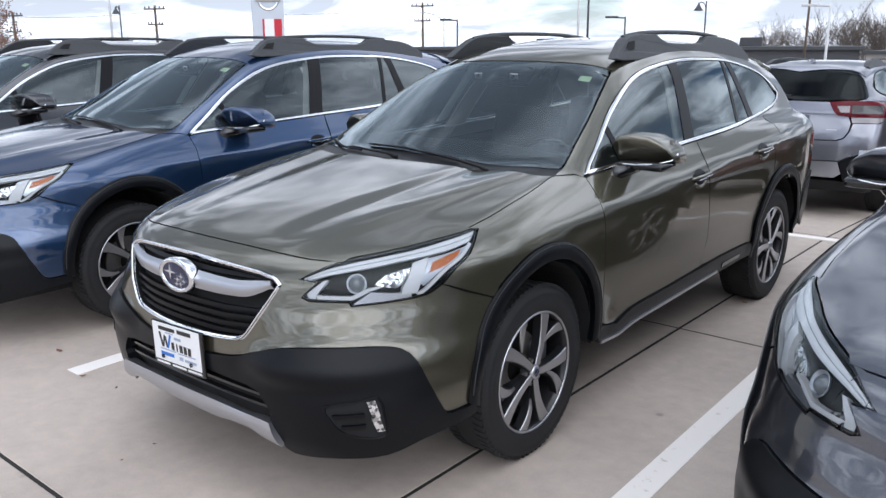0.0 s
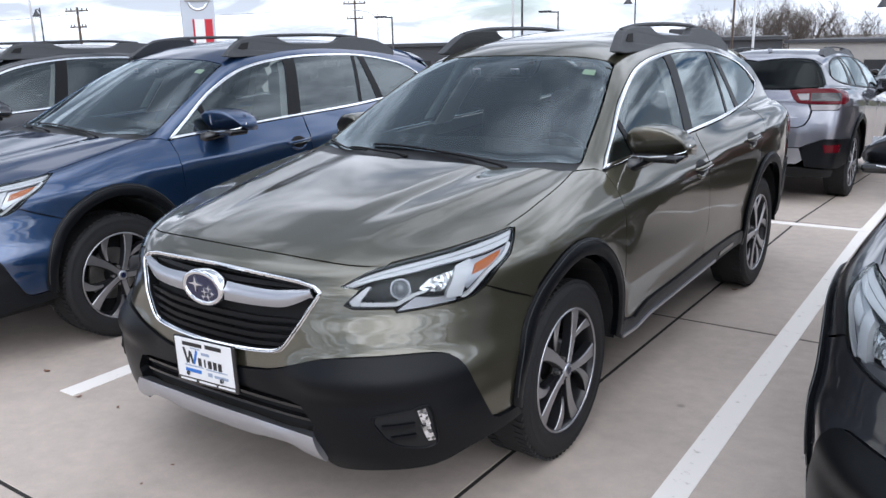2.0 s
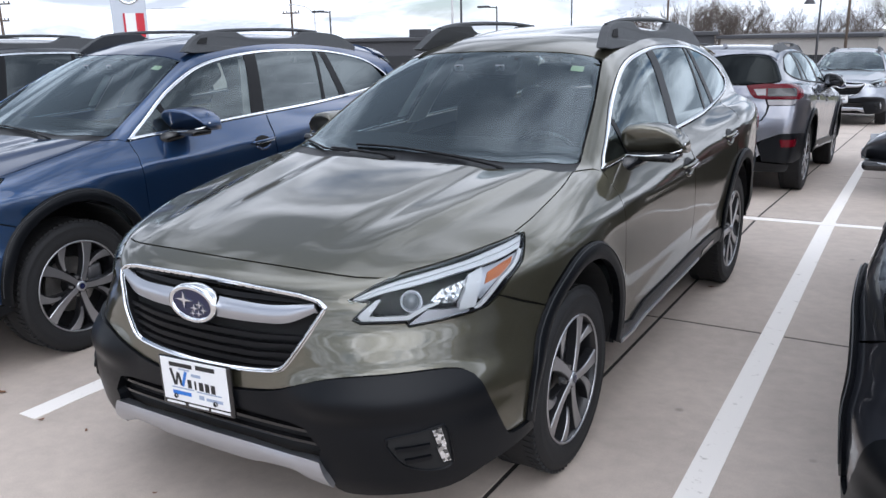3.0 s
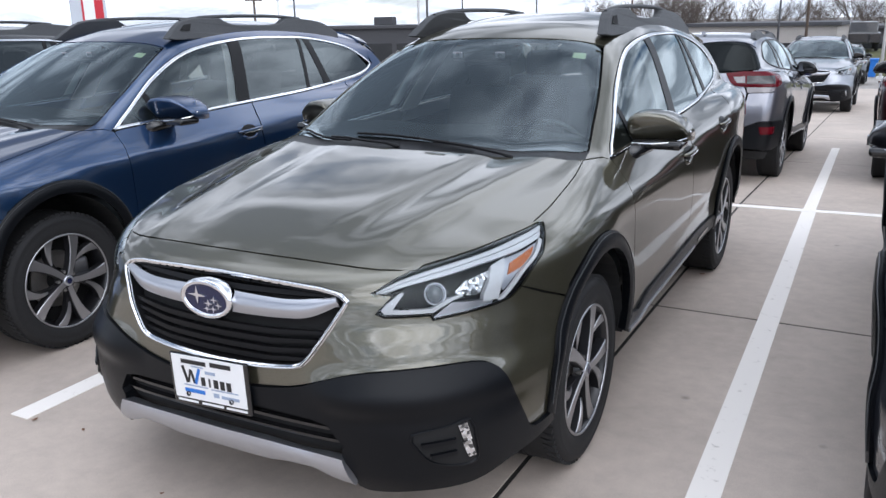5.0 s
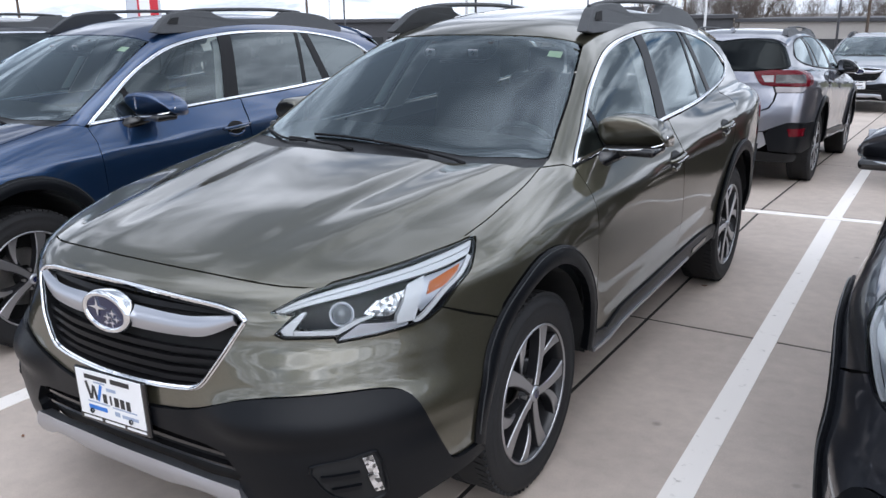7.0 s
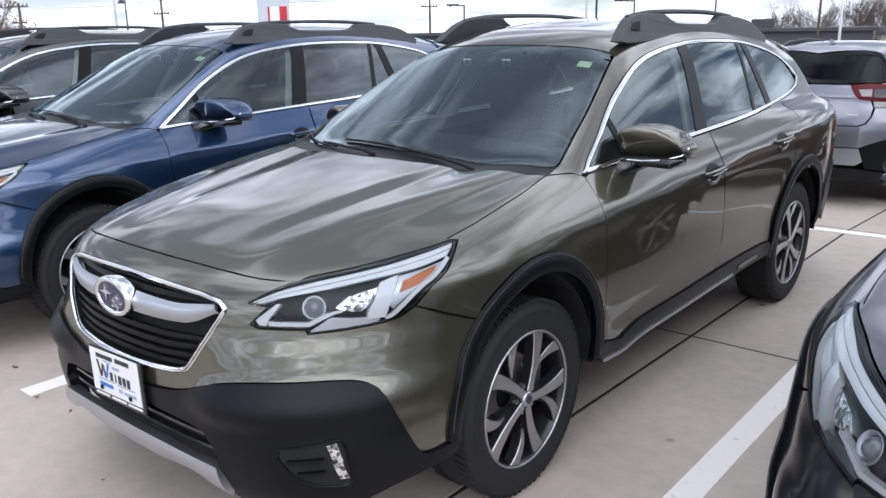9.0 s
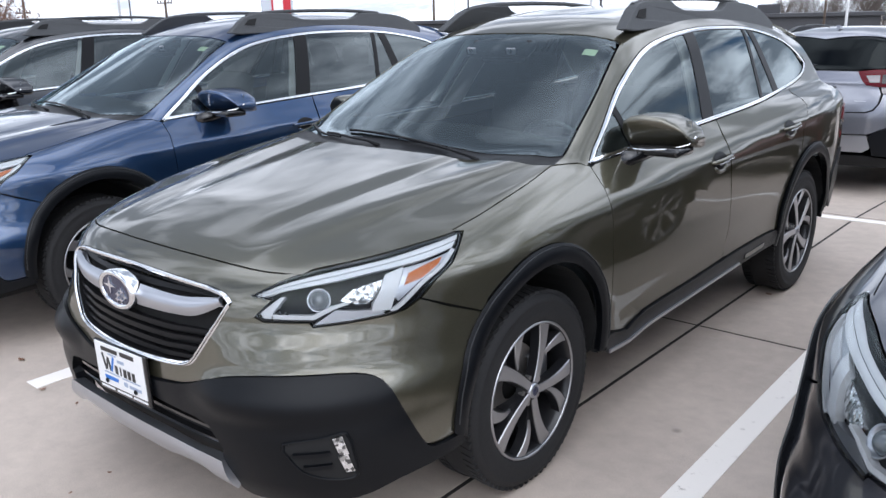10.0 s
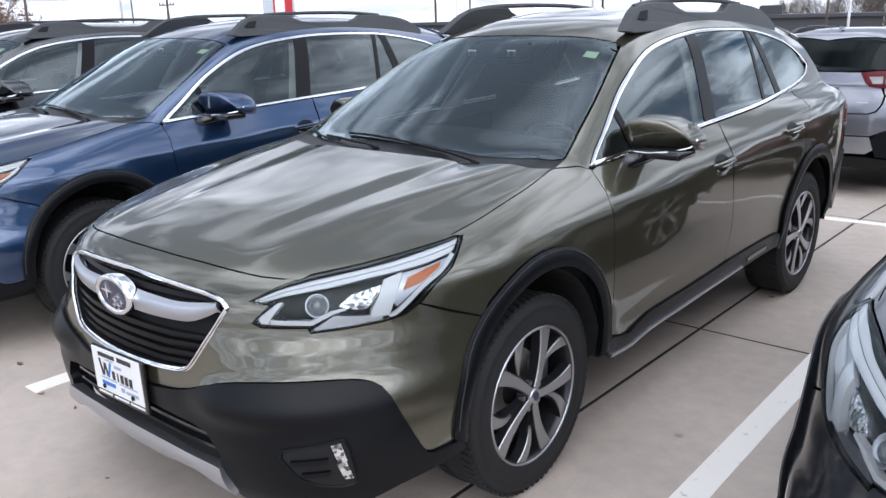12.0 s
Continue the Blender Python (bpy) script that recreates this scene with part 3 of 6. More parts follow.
    part("hub_badge", lathe([(0.0, 0.0135), (0.016, 0.0125)], 24), NAVY, w)
    return w


def place(p):
    return tuple(BUILD["twist"](np.array([p], float))[0]) if BUILD["twist"] else p


def wagon(style="wagon"):
    """The car. wagon: the estate; hatch: a smaller one with its own tail; suv: a taller one with its own nose."""
    car = empty({"wagon": "estate_car", "hatch": "hatchback_car", "suv": "suv_car"}[style])
    S = sheet
    half = lambda s: joined(s, flipped(s))
    # --- front end ---
    grille_edge = smooth_line([(0, 0.897), (10, 0.893), (21.9, 0.881), (25.6, 0.866)], 2) + smooth_line([(26.8, 0.848), (24, 0.775), (19.8, 0.672), (17.8, 0.645), (15, 0.636), (8, 0.629), (0, 0.626)], 2)
    clad_top = smooth_line([(0, 0.555), (7, 0.563), (16.5, 0.582), (22, 0.615), (27, 0.643), (33, 0.655), (44.5, 0.653), (49.5, 0.635), (52, 0.595), (54, 0.52), (57, 0.41), (59, 0.378), (64.5, 0.385)], 1.5)
    if style == "suv":
        clad_top = smooth_line([(0, 0.565), (16, 0.575), (24, 0.60), (40, 0.60), (50, 0.57), (56, 0.45), (59, 0.385), (64.5, 0.385)], 1.5)
    lamp_edge = [(30.3, 0.870), (34.8, 0.907), (40, 0.928), (48.4, 0.945), (60.5, 0.968), (70.4, 0.99), (68, 0.961), (65, 0.916), (61.4, 0.881), (58.1, 0.835), (55.5, 0.81), (52.4, 0.801), (46.5, 0.794), (42.1, 0.79), (40.6, 0.788), (40.2, 0.802), (32.7, 0.805), (31.3, 0.815), (31.8, 0.826), (34.0, 0.866)]
    hood_front = convert("top", "nose", smooth_line([(0, -0.868), (0.16, -0.864), (0.374, -0.842), (0.5, -0.811), (0.6, -0.76)], 0.05))
    lamp_top = [q for q in smooth_line(lamp_edge[:6], 2)]
    bump = (hood_front[:-1] + [(38.8, 0.926)] + [q for q in reversed(lamp_top) if q[0] < 38] + [(33.8, 0.862), (31.5, 0.824), (31.0, 0.813), (32.5, 0.801), (39.9, 0.798), (40.4, 0.784), (42.1, 0.786), (46.5, 0.79), (52.5, 0.797), (55.7, 0.806), (58.4, 0.831)]
            + [(64, 0.79), (71, 0.748), (69, 0.68), (67.4, 0.6), (65, 0.44), (63.9, 0.39)] + [(u, v + 0.004) for u, v in reversed(clad_top[:-1])] + list(reversed([(u * 1.006, v + (0.004 if v > 0.8 else -0.004)) for u, v in grille_edge])))
    skin("front_bumper", half(S("nose", bump, (2.0, 0.02))), PAINT, car, "body-colour bumper skin")
    low_edge = smooth_line([(66, 0.345), (60, 0.33), (52.7, 0.31), (46, 0.272), (37, 0.268), (29, 0.262), (27, 0.30), (25.6, 0.345), (25.2, 0.40)], 2)
    clad = clad_top + low_edge + [(25.6, 0.42), (23, 0.485), (20, 0.497), (8, 0.508), (0, 0.51)]
    pocket = smooth_line([(36.2, 0.468), (41, 0.482), (44.7, 0.488), (45.6, 0.43), (46.1, 0.37), (44.8, 0.352), (41.5, 0.36), (38.6, 0.385), (36.8, 0.43)], 0.4, True)
    skin("bumper_cladding", half(S("nose", clad, (1.5, 0.015), 0.012, 0.05)), TRIM, car, "black textured plastic lower bumper")
    pocket_out = [(41.2 + (u - 41.2) * 1.10, 0.42 + (v - 0.42) * 1.10) for u, v in pocket]
    both("pocket_rim", band("nose", pocket_out + pocket_out[:1], pocket + pocket[:1], 0.013, 0.004, 3, 0.006), TRIM, car, "rounded black rim of the fog lamp pocket")
    # the pocket's shade is a flat black patch on the cladding, not a hollow
    both("fog_pocket", S("nose", pocket, (1.5, 0.02), 0.0128, 0.002), VOID, car, "dark recessed fog lamp pocket")
    for k, (z, a, b) in enumerate(((0.445, 37.2, 42.4), (0.405, 38.6, 42.6))):
        both("pocket_vane", S("nose", [(a, z), (b, z + 0.003), (b, z - 0.010), (a, z - 0.012)], (1.5, 0.02), 0.024, 0.012), TRIM, car)
    for z0, z1 in ((0.434, 0.484), (0.376, 0.43)):
        both("fog_lamp", S("nose", [(42.8 + (0.484 - z1) * 12, z1), (44.2 + (0.484 - z1) * 12, z1 + 0.004), (44.4 + (0.484 - z0) * 13, z0), (43.0 + (0.484 - z0) * 14, z0)], (0.5, 0.01), 0.021, 0.01), CRYSTAL, car, "clear vertical LED fog lamp")
    even = lambda line, n=40: np.stack([np.interp(np.linspace(0, 1, n), np.linspace(0, 1, len(line)), np.array(line)[:, k]) for k in (0, 1)], 1)
    skid_top = even(smooth_line([(0, 0.398), (12, 0.398), (22, 0.391), (25.4, 0.384)], 1))
    skid_low = even(smooth_line([(0, 0.328), (11, 0.328), (14, 0.335), (20, 0.336), (23, 0.318), (27.4, 0.298)], 1))
    skin("skid_plate", half(band("nose", skid_top, skid_low, 0.025, 0.045, 8, 0.010)), SATIN, car, "brushed silver skid strip")
    skin("lower_intake", half(S("nose", [(0, 0.50), (8, 0.50), (22.6, 0.476), (25.6, 0.40), (25, 0.375), (0, 0.385)], (2, 0.02), -0.03, 0)), VOID, car)
    for z in (0.425, 0.465):
        skin("intake_vane", half(S("nose", [(0, z + 0.007), (24.6 - (z - 0.42) * 20, z + 0.004), (24.8 - (z - 0.42) * 20, z - 0.006), (0, z - 0.004)], (2, 0.01), -0.008, 0.02)), GLOSSY, car)
    skin("grille_backing", half(S("nose", grille_edge, (2, 0.02), -0.04, 0)), VOID, car)
    ring = shrink(grille_edge[::-1] + [(-u, v) for u, v in grille_edge[1:-1]], 0)
    ang = np.array(ring) * (1 / 57.0, 1)
    run = np.append(0, np.cumsum(np.linalg.norm(np.diff(np.vstack([ang, ang[:1]]), axis=0), axis=1)))
    ang = np.stack([np.interp(np.linspace(0, run[-1], 221)[:-1], run, np.append(ang[:, k], ang[0, k])) for k in (0, 1)], 1)
    rim_in = np.array(shrink([tuple(q) for q in ang], 0.0072)) * (57.0, 1)
    rim_out = np.array(shrink([tuple(q) for q in ang], -0.0015)) * (57.0, 1)
    rim_deep = np.array(shrink([tuple(q) for q in ang], 0.0125)) * (57.0, 1)
    skin("grille_sleeve", band("nose", np.vstack([rim_in, rim_in[:1]]), np.vstack([rim_deep, rim_deep[:1]]), -0.003, 0.05), PILLAR, car)
    skin("grille_surround", band("nose", np.vstack([rim_out, rim_out[:1]]), np.vstack([rim_in, rim_in[:1]]), 0.006, 0.014, 6, 0.005), CHROME, car, "bright chrome grille surround")
    for z0, drop in ((0.868, 0.0), (0.745, 0.01), (0.715, 0.012), (0.685, 0.012), (0.658, 0.01)):
        reach = 23.6 if z0 > 0.8 else 24.2 - (0.78 - z0) * 44
        skin("grille_bar", half(S("nose", [(0, z0 + 0.008), (reach * 0.6, z0 + 0.007), (reach, z0 + drop + 0.004), (reach, z0 + drop - 0.007), (reach * 0.6, z0 - 0.008), (0, z0 - 0.009)], (2, 0.01), -0.014, 0.02)), PILLAR, car)
    wing_top = even(smooth_line([(0, 0.856), (8, 0.850), (16, 0.846), (21, 0.853), (24.6, 0.861)], 1))
    wing_low = even(smooth_line([(0, 0.792), (8, 0.79), (15, 0.791), (20, 0.799), (25.2, 0.838)], 1))
    skin("grille_wing", half(band("nose", wing_top, wing_low, 0.0, 0.035, 6, 0.012)), SATIN, car, "satin silver grille wing")
    oval = lambda a, b, y: [(a * math.cos(t), y, b * math.sin(t)) for t in np.linspace(0, 2 * math.pi, 48, endpoint=False)]
    badge = empty("badge")
    badge.parent = car
    badge["own_place"] = True
    badge.matrix_basis = pose(*place((0, -1.008, 0.824)), 2)
    bm = bmesh.new()
    rings = [[bm.verts.new(v) for v in oval(a, b, y)] for a, b, y in ((0.098, 0.06, 0.03), (0.104, 0.065, 0.0), (0.098, 0.06, -0.012), (0.088, 0.05, -0.012), (0.085, 0.047, -0.006))]
    for a, b in zip(rings, rings[1:]):
        for i in range(48):
            bm.faces.new((a[i], a[(i + 1) % 48], b[(i + 1) % 48], b[i]))
    bmesh.ops.recalc_face_normals(bm, faces=bm.faces)
    part("badge_rim", bm, CHROME, badge, "chrome oval rim", True)
    bm = bmesh.new()
    bm.faces.new([bm.verts.new(v) for v in oval(0.087, 0.049, -0.0065)])
    part("badge_field", bm, NAVY, badge, "dark blue oval")
    star = lambda r: [(r * (1 if i % 2 == 0 else 0.22) * math.cos(math.pi * i / 4) * 1.25, r * (1 if i % 2 == 0 else 0.22) * math.sin(math.pi * i / 4)) for i in range(8)]
    for sx, sz, r in ((-0.032, 0.01, 0.03), (0.012, -0.012, 0.015), (0.036, 0.002, 0.014), (0.052, -0.014, 0.012), (0.03, -0.028, 0.013), (0.004, -0.03, 0.012)):
        part("badge_star", slab(star(r), 0.004, Matrix.Translation((sx, -0.0105, sz))), CHROME, badge)
    # number-plate advert
    plate = empty("dealer_plate")
    plate.parent = car
    plate["own_place"] = True
    plate["label"] = "white dealer plate in a black frame"
    plate.matrix_basis = pose(*place((0, -1.029, 0.55)), 0, -2.5, 0)
    part("plate_frame", box((0.325, 0.014, 0.172), (0, 0, 0), 0.005), GLOSSY, plate, "black plastic plate frame")
    part("plate_card", box((0.300, 0.004, 0.146), (0, -0.0075, 0.010), 0.001), CARD, plate, "white printed card")
    # emblem of four slanting strokes, then rows of plain bars
    bars = [(-0.096, 0.020, 0.011, 0.058, INK, -17), (-0.078, 0.016, 0.008, 0.046, INK, 15), (-0.064, 0.014, 0.010, 0.044, INK, -15), (-0.044, 0.018, 0.011, 0.056, INKBLUE, 22),
            (0.012, 0.036, 0.042, 0.010, INKPALE, 0), (-0.062, -0.034, 0.085, 0.013, INKBLUE, 0), (0.028, -0.036, 0.022, 0.014, INKPALE, 0), (0.086, -0.038, 0.072, 0.010, INKPALE, 0),
            (-0.055, -0.016, 0.10, 0.004, INKPALE, 0), (0.065, -0.018, 0.11, 0.004, INKPALE, 0), (-0.055, 0.064, 0.105, 0.014, INK, 0), (0.058, 0.066, 0.085, 0.015, INK, 0), (-0.04, 0.050, 0.05, 0.004, INKPALE, 0)]
    bars += [(-0.021 + 0.0265 * i, 0.004 - 0.0008 * i, w, 0.029, INK, 0) for i, w in enumerate((0.017, 0.007, 0.019, 0.018, 0.018))]
    for x, z, w, h, mat, turn in bars:
        part("print_bar", box((w, 0.002, h), (x, -0.0098, z), 0, Matrix.Rotation(radians(turn), 4, "Y")), mat, plate)
    for x, w in ((-0.10, 0.085), (0.005, 0.09), (0.105, 0.085)):
        part("frame_print", box((w, 0.002, 0.007), (x, -0.0075, -0.073), 0), CARD, plate)
    for x in (-0.09, 0.09):
        part("plate_screw", lathe([(0.0, -0.004), (0.008, 0.0), (0.008, 0.004)], 12, "Z", m=pose(x, -0.011, -0.046, 90)), INK, plate)
    # headlights
    for s in (1, -1):
        side = (lambda q: q) if s > 0 else flipped
        hl = skin("headlight", side(S("nose", smooth_line(lamp_edge[:6], 2) + lamp_edge[6:], (1.5, 0.015), -0.03, 0.0)), PILLAR, car, "clear LED headlight with silver light guide and amber reflector")
        rim_l = smooth_line(lamp_edge[:6], 2) + lamp_edge[6:]
        sc = np.array(rim_l) * (1 / 68.0, 1)
        inner = np.array(shrink([tuple(q) for q in sc], 0.0035)) * (68.0, 1)
        skin("lamp_bezel", side(band("nose", np.vstack([rim_l, rim_l[:1]]), np.vstack([inner, inner[:1]]), -0.002, 0.03)), GLOSSY, hl)
        guide_top = even(smooth_line([(31.3, 0.874), (35, 0.900), (39.8, 0.918), (44.8, 0.930), (50, 0.940), (55.7, 0.951), (61.9, 0.966), (69.0, 0.984)], 1.5))
        guide_low = even(smooth_line([(31.6, 0.866), (35.6, 0.885), (40, 0.898), (44.8, 0.909), (50, 0.921), (55.9, 0.931), (61, 0.941), (66.4, 0.957)], 1.5))
        for k0, k1, off_l in ((0.0, 0.42, -0.004), (0.46, 1.0, -0.005)):
            skin("light_guide", side(band("nose", guide_top + (guide_low - guide_top) * k0, guide_top + (guide_low - guide_top) * k1, off_l, 0.015, 3, 0.002)), DRL, hl, "white light guide strip")
        skin("light_guide", side(S("nose", [(52.6, 0.915), (56.1, 0.929), (55.1, 0.893), (53.9, 0.843), (53.2, 0.813), (50.0, 0.813), (50.2, 0.834), (51.5, 0.871), (52.2, 0.901)], (1, 0.01), -0.008, 0.02)), DRL, hl, "white upright light guide")
        skin("light_guide", side(S("nose", [(35.3, 0.872), (31.9, 0.826), (32.5, 0.811), (40.65, 0.806), (44.1, 0.834), (46.14, 0.843), (46.16, 0.850), (43.6, 0.843), (40.4, 0.8185), (33.9, 0.8235), (36.0, 0.872)], (1, 0.01), -0.007, 0.02)), DRL, hl, "white lower light guide")
        skin("lamp_tray", side(S("nose", [(40.7, 0.792), (44.1, 0.829), (47.8, 0.821), (50.7, 0.818), (52.2, 0.808), (51.8, 0.803), (46.5, 0.797)], (1, 0.01), -0.012, 0.02)), SATIN, hl, "silver lower lamp tray")
        skin("side_panel", side(S("nose", [(56.2, 0.929), (61, 0.938), (65.8, 0.952), (62.6, 0.917), (59.2, 0.887), (57.0, 0.861), (54.7, 0.832), (54.1, 0.846), (55.3, 0.893)], (1, 0.01), -0.016, 0.01)), SATIN, hl, "silver panel round the amber")
        skin("amber_reflector", side(S("nose", [(55.9, 0.878), (56.9, 0.913), (60.2, 0.928), (64.0, 0.942), (63.0, 0.926), (59.4, 0.893)], (1, 0.01), -0.011, 0.01)), AMBER, hl, "amber side reflector")
        tail_l = even(smooth_line([(66.2, 0.957), (62.8, 0.918), (59.3, 0.887), (57.1, 0.859), (54.6, 0.826), (52.9, 0.812)], 1))
        skin("light_guide", side(band("nose", tail_l, tail_l + np.array((0.55, -0.007)), -0.004, 0.012)), DRL, hl, "slim white guide behind the amber")
        skin("reflector", side(S("nose", [(44.9, 0.855), (46.8, 0.886), (52.2, 0.907), (51.7, 0.881), (50.4, 0.848), (49.2, 0.836), (46.6, 0.843)], (1, 0.01), -0.022, 0.01)), CRYSTAL, hl, "faceted lamp reflector")
        skin("inner_bezel", side(S("nose", [(37.5, 0.882), (44.3, 0.896), (44.4, 0.852), (42.5, 0.836), (38.2, 0.832)], (1, 0.01), -0.026, 0.004)), PILLAR, hl)
        c = on_hull("nose", [(41.4, 0.862)])[0]
        nn = hull_normal(c[None])[0]
        m = Matrix.Translation(Vector(c - nn * 0.035) * Vector((s, 1, 1))) @ Vector(nn * np.array((s, 1, 1))).to_track_quat("X", "Z").to_matrix().to_4x4()
        part("projector_ring", lathe([(0.026, 0.0), (0.034, 0.012), (0.034, 0.016), (0.03, 0.012), (0.026, 0.008)], 32), SATIN, hl, smooth=True, at=m)
        part("projector_lens", lathe([(0.0, 0.026), (0.01, 0.024), (0.019, 0.018), (0.026, 0.006)], 24), LENSBALL, hl, "round projector lens", True, m)
        skin("lamp_lens", side(S("nose", rim_l, (1.5, 0.015), 0.002, 0)), LENS, hl, "clear polycarbonate cover")
    # --- bonnet and wings ---
    hood_side = smooth_line([(0.795, -0.315), (0.8, -0.2), (0.797, -0.105), (0.788, 0.05), (0.776, 0.16), (0.752, 0.30)], 0.04)
    lamp_top_xy = convert("nose", "top", [q for q in lamp_top if 39.5 < q[0] < 69])
    hood_edge = smooth_line([(0, -0.868), (0.16, -0.864), (0.374, -0.842), (0.5, -0.811), (0.6, -0.76)], 0.05)
    cowl = smooth_line([(0.752, 0.31), (0.7, 0.26), (0.5, 0.195), (0.25, 0.168), (0, 0.16)], 0.05)
    skin("bonnet", half(S("top", [(x, y + 0.005) for x, y in hood_edge] + [(x - 0.004, y + 0.004) for x, y in lamp_top_xy] + [(x - 0.004, y) for x, y in hood_side] + cowl, (0.03, 0.03), 0.001)), PAINT, car, "creased metallic bonnet")
    skin("bonnet_underside", half(S("top", [(0, -0.86), (0.55, -0.74), (0.8, -0.3), (0.8, 0.35), (0.7, 0.5), (0, 0.4)], (0.06, 0.06), -0.022, 0)), VOID, car)
    hood_side_r = convert("top", "round", hood_side)
    front_arch = arch_line(0.0, 0.0, 2, 176)
    fend = ([q for q in hood_side_r] + convert("side", "round", [(0.42, 1.09), (0.462, 1.075), (0.472, 1.0), (0.462, 0.95), (0.47, 0.74), (0.478, 0.56), (0.49, 0.43)])
            + convert("side", "round", [q for q in front_arch if q[0] > -0.31]) + convert("nose", "round", [(71.3, 0.751), (64.3, 0.797), (58.7, 0.834), (61.8, 0.881), (65.4, 0.916), (68.4, 0.961), (70.7, 0.987)]))
    both("front_wing", S("round", fend, (0.03, 2.0)), PAINT, car, "metallic front wing")
    # --- doors and body sides ---
    belt = 0.005
    low_belt = [(u, v - belt) for u, v in DLO_LOW]
    lb = lambda a, b: [q for q in low_belt if a < q[0] < b]
    z_at = lambda u: float(np.interp(u, [q[0] for q in low_belt[::-1]], [q[1] for q in low_belt[::-1]]))
    sill = smooth_line([(0.5, 0.43), (0.62, 0.405), (0.77, 0.44), (1.2, 0.452), (1.58, 0.466), (1.9, 0.474), (2.24, 0.474)], 0.06)
    fd = ([(0.482, 0.56), (0.474, 0.74), (0.466, 0.95), (0.476, 1.0), (0.467, 1.072)] + lb(0.48, 1.59)[::-1] + [(1.598, z_at(1.598))] + smooth_line([(1.598, 1.12), (1.572, 0.96), (1.612, 0.62), (1.58, 0.47)], 0.06)
          + [q for q in sill[::-1] if 0.5 < q[0] < 1.57] + [(0.494, 0.435)])
    both("front_door", S("side", fd, SIDE), PAINT, car, "metallic front door")
    rear_arch = arch_line(2.745, 0.0, 2, 178)
    rd_rear = [(2.79, z_at(2.79)), (2.72, 1.10), (2.56, 0.99)] + [q for q in arch_line(2.745, 0.004, 112, 166, 14)] + [(2.262, 0.47)]
    rd = [(1.587, 0.47), (1.619, 0.62), (1.579, 0.96), (1.605, 1.12), (1.605, z_at(1.605))] + lb(1.61, 2.78)[::-1] + rd_rear + [q for q in sill[::-1] if 1.6 < q[0] < 2.25]
    both("rear_door", S("side", rd, SIDE), PAINT, car, "metallic rear door")
    quarter_s = [(2.797, z_at(2.797))] + lb(2.8, 3.3)[::-1] + [(3.33, 1.30)]
    qs = convert("side", "round", quarter_s) + convert("side", "round", [(3.3, 1.37), (3.4, 1.40)]) + convert("side", "round", [(3.52, 1.25), (3.58, 1.10), (3.60, 0.9), (3.5, 0.62), (3.3, 0.50), (3.18, 0.46)])
    qs += convert("side", "round", [q for q in arch_line(2.745, 0.0, 14, 111)]) + convert("side", "round", [(2.567, 0.99), (2.727, 1.10)])
    both("quarter_panel", S("round", qs, (0.03, 2.0)), PAINT, car, "metallic rear quarter panel")
    # roof with its pillars
    screen = smooth_line([(0.735, 0.40), (0.703, 0.54), (0.65, 0.784), (0.549, 1.14)], 0.04)
    scr_top = smooth_line([(0.549, 1.14), (0.40, 1.115), (0.2, 1.085), (0, 1.075)], 0.05)
    up = [(u, v + 0.004) for u, v in DLO_TOP]
    roof_edge = convert("side", "round", up[::-1] )
    pillar = (convert("top", "round", [(x + 0.006, y) for x, y in screen] + [(x, y + 0.004) for x, y in scr_top]) + [(1.3, 90), (3.3, 90)]
              + convert("top", "round", [(0.3, 3.36), (0.5, 3.33), (0.58, 3.30)]) + convert("side", "round", [(3.4, 1.40), (3.302, 1.372)]) + roof_edge + convert("side", "round", [(0.45, 1.080), (0.42, 1.094)]) + convert("top", "round", [(0.752, 0.320)]))
    skin("roof", half(S("round", pillar, (0.04, 2.5), 0.001)), PAINT, car, "painted roof and pillars")
    lin = convert("top", "round", [(0.52, 1.2), (0, 1.13)]) + [(3.2, 90)] + convert("top", "round", [(0.5, 3.2)]) + convert("side", "round", [(2.5, 1.54), (1.7, 1.555), (1.3, 1.52)])
    skin("headlining", half(S("round", lin, (0.08, 4), -0.03, 0)), LINER, car)
    # rear
    if style == "hatch":
        skin("tailgate", half(S("tail", [(0, 1.14), (20, 1.14), (27, 1.15), (28.5, 1.12), (30, 1.0), (31, 0.94), (30, 0.86), (28, 0.80), (25, 0.775), (0, 0.76)], (2.5, 0.025))), PAINT, car, "silver metallic tailgate")
        skin("rear_screen", half(S("tail", [(0, 1.15), (20, 1.155), (34, 1.172), (39.5, 1.19), (41, 1.23), (39.5, 1.38), (37.5, 1.46), (34, 1.478), (0, 1.49)], (2.5, 0.03), 0.002, 0.006)), TAILGLASS, car, "dark rear screen with a wiper")
        # unseen black sheet, added behind the rear screen to block light from beyond
        skin("cargo_blind", half(S("tail", [(0, 1.10), (20, 1.105), (32, 1.13), (42, 1.2), (42, 1.30), (38, 1.42), (33, 1.50), (0, 1.51)], (4, 0.05), -0.05, 0)), VOID, car)
        both("rear_pillar", S("tail", [(34.2, 1.160), (44, 1.145), (51, 1.13), (52, 1.25), (48, 1.40), (42, 1.475), (34.4, 1.490), (38.0, 1.467), (40.1, 1.38), (41.6, 1.23), (40.0, 1.181)], (2, 0.03)), PAINT, car)
        skin("rear_spoiler", half(S("top", [(0, 3.30), (0.56, 3.27), (0.6, 3.42), (0, 3.52)], (0.06, 0.03), 0.016, 0.03)), PAINT, car, "body-colour roof spoiler")
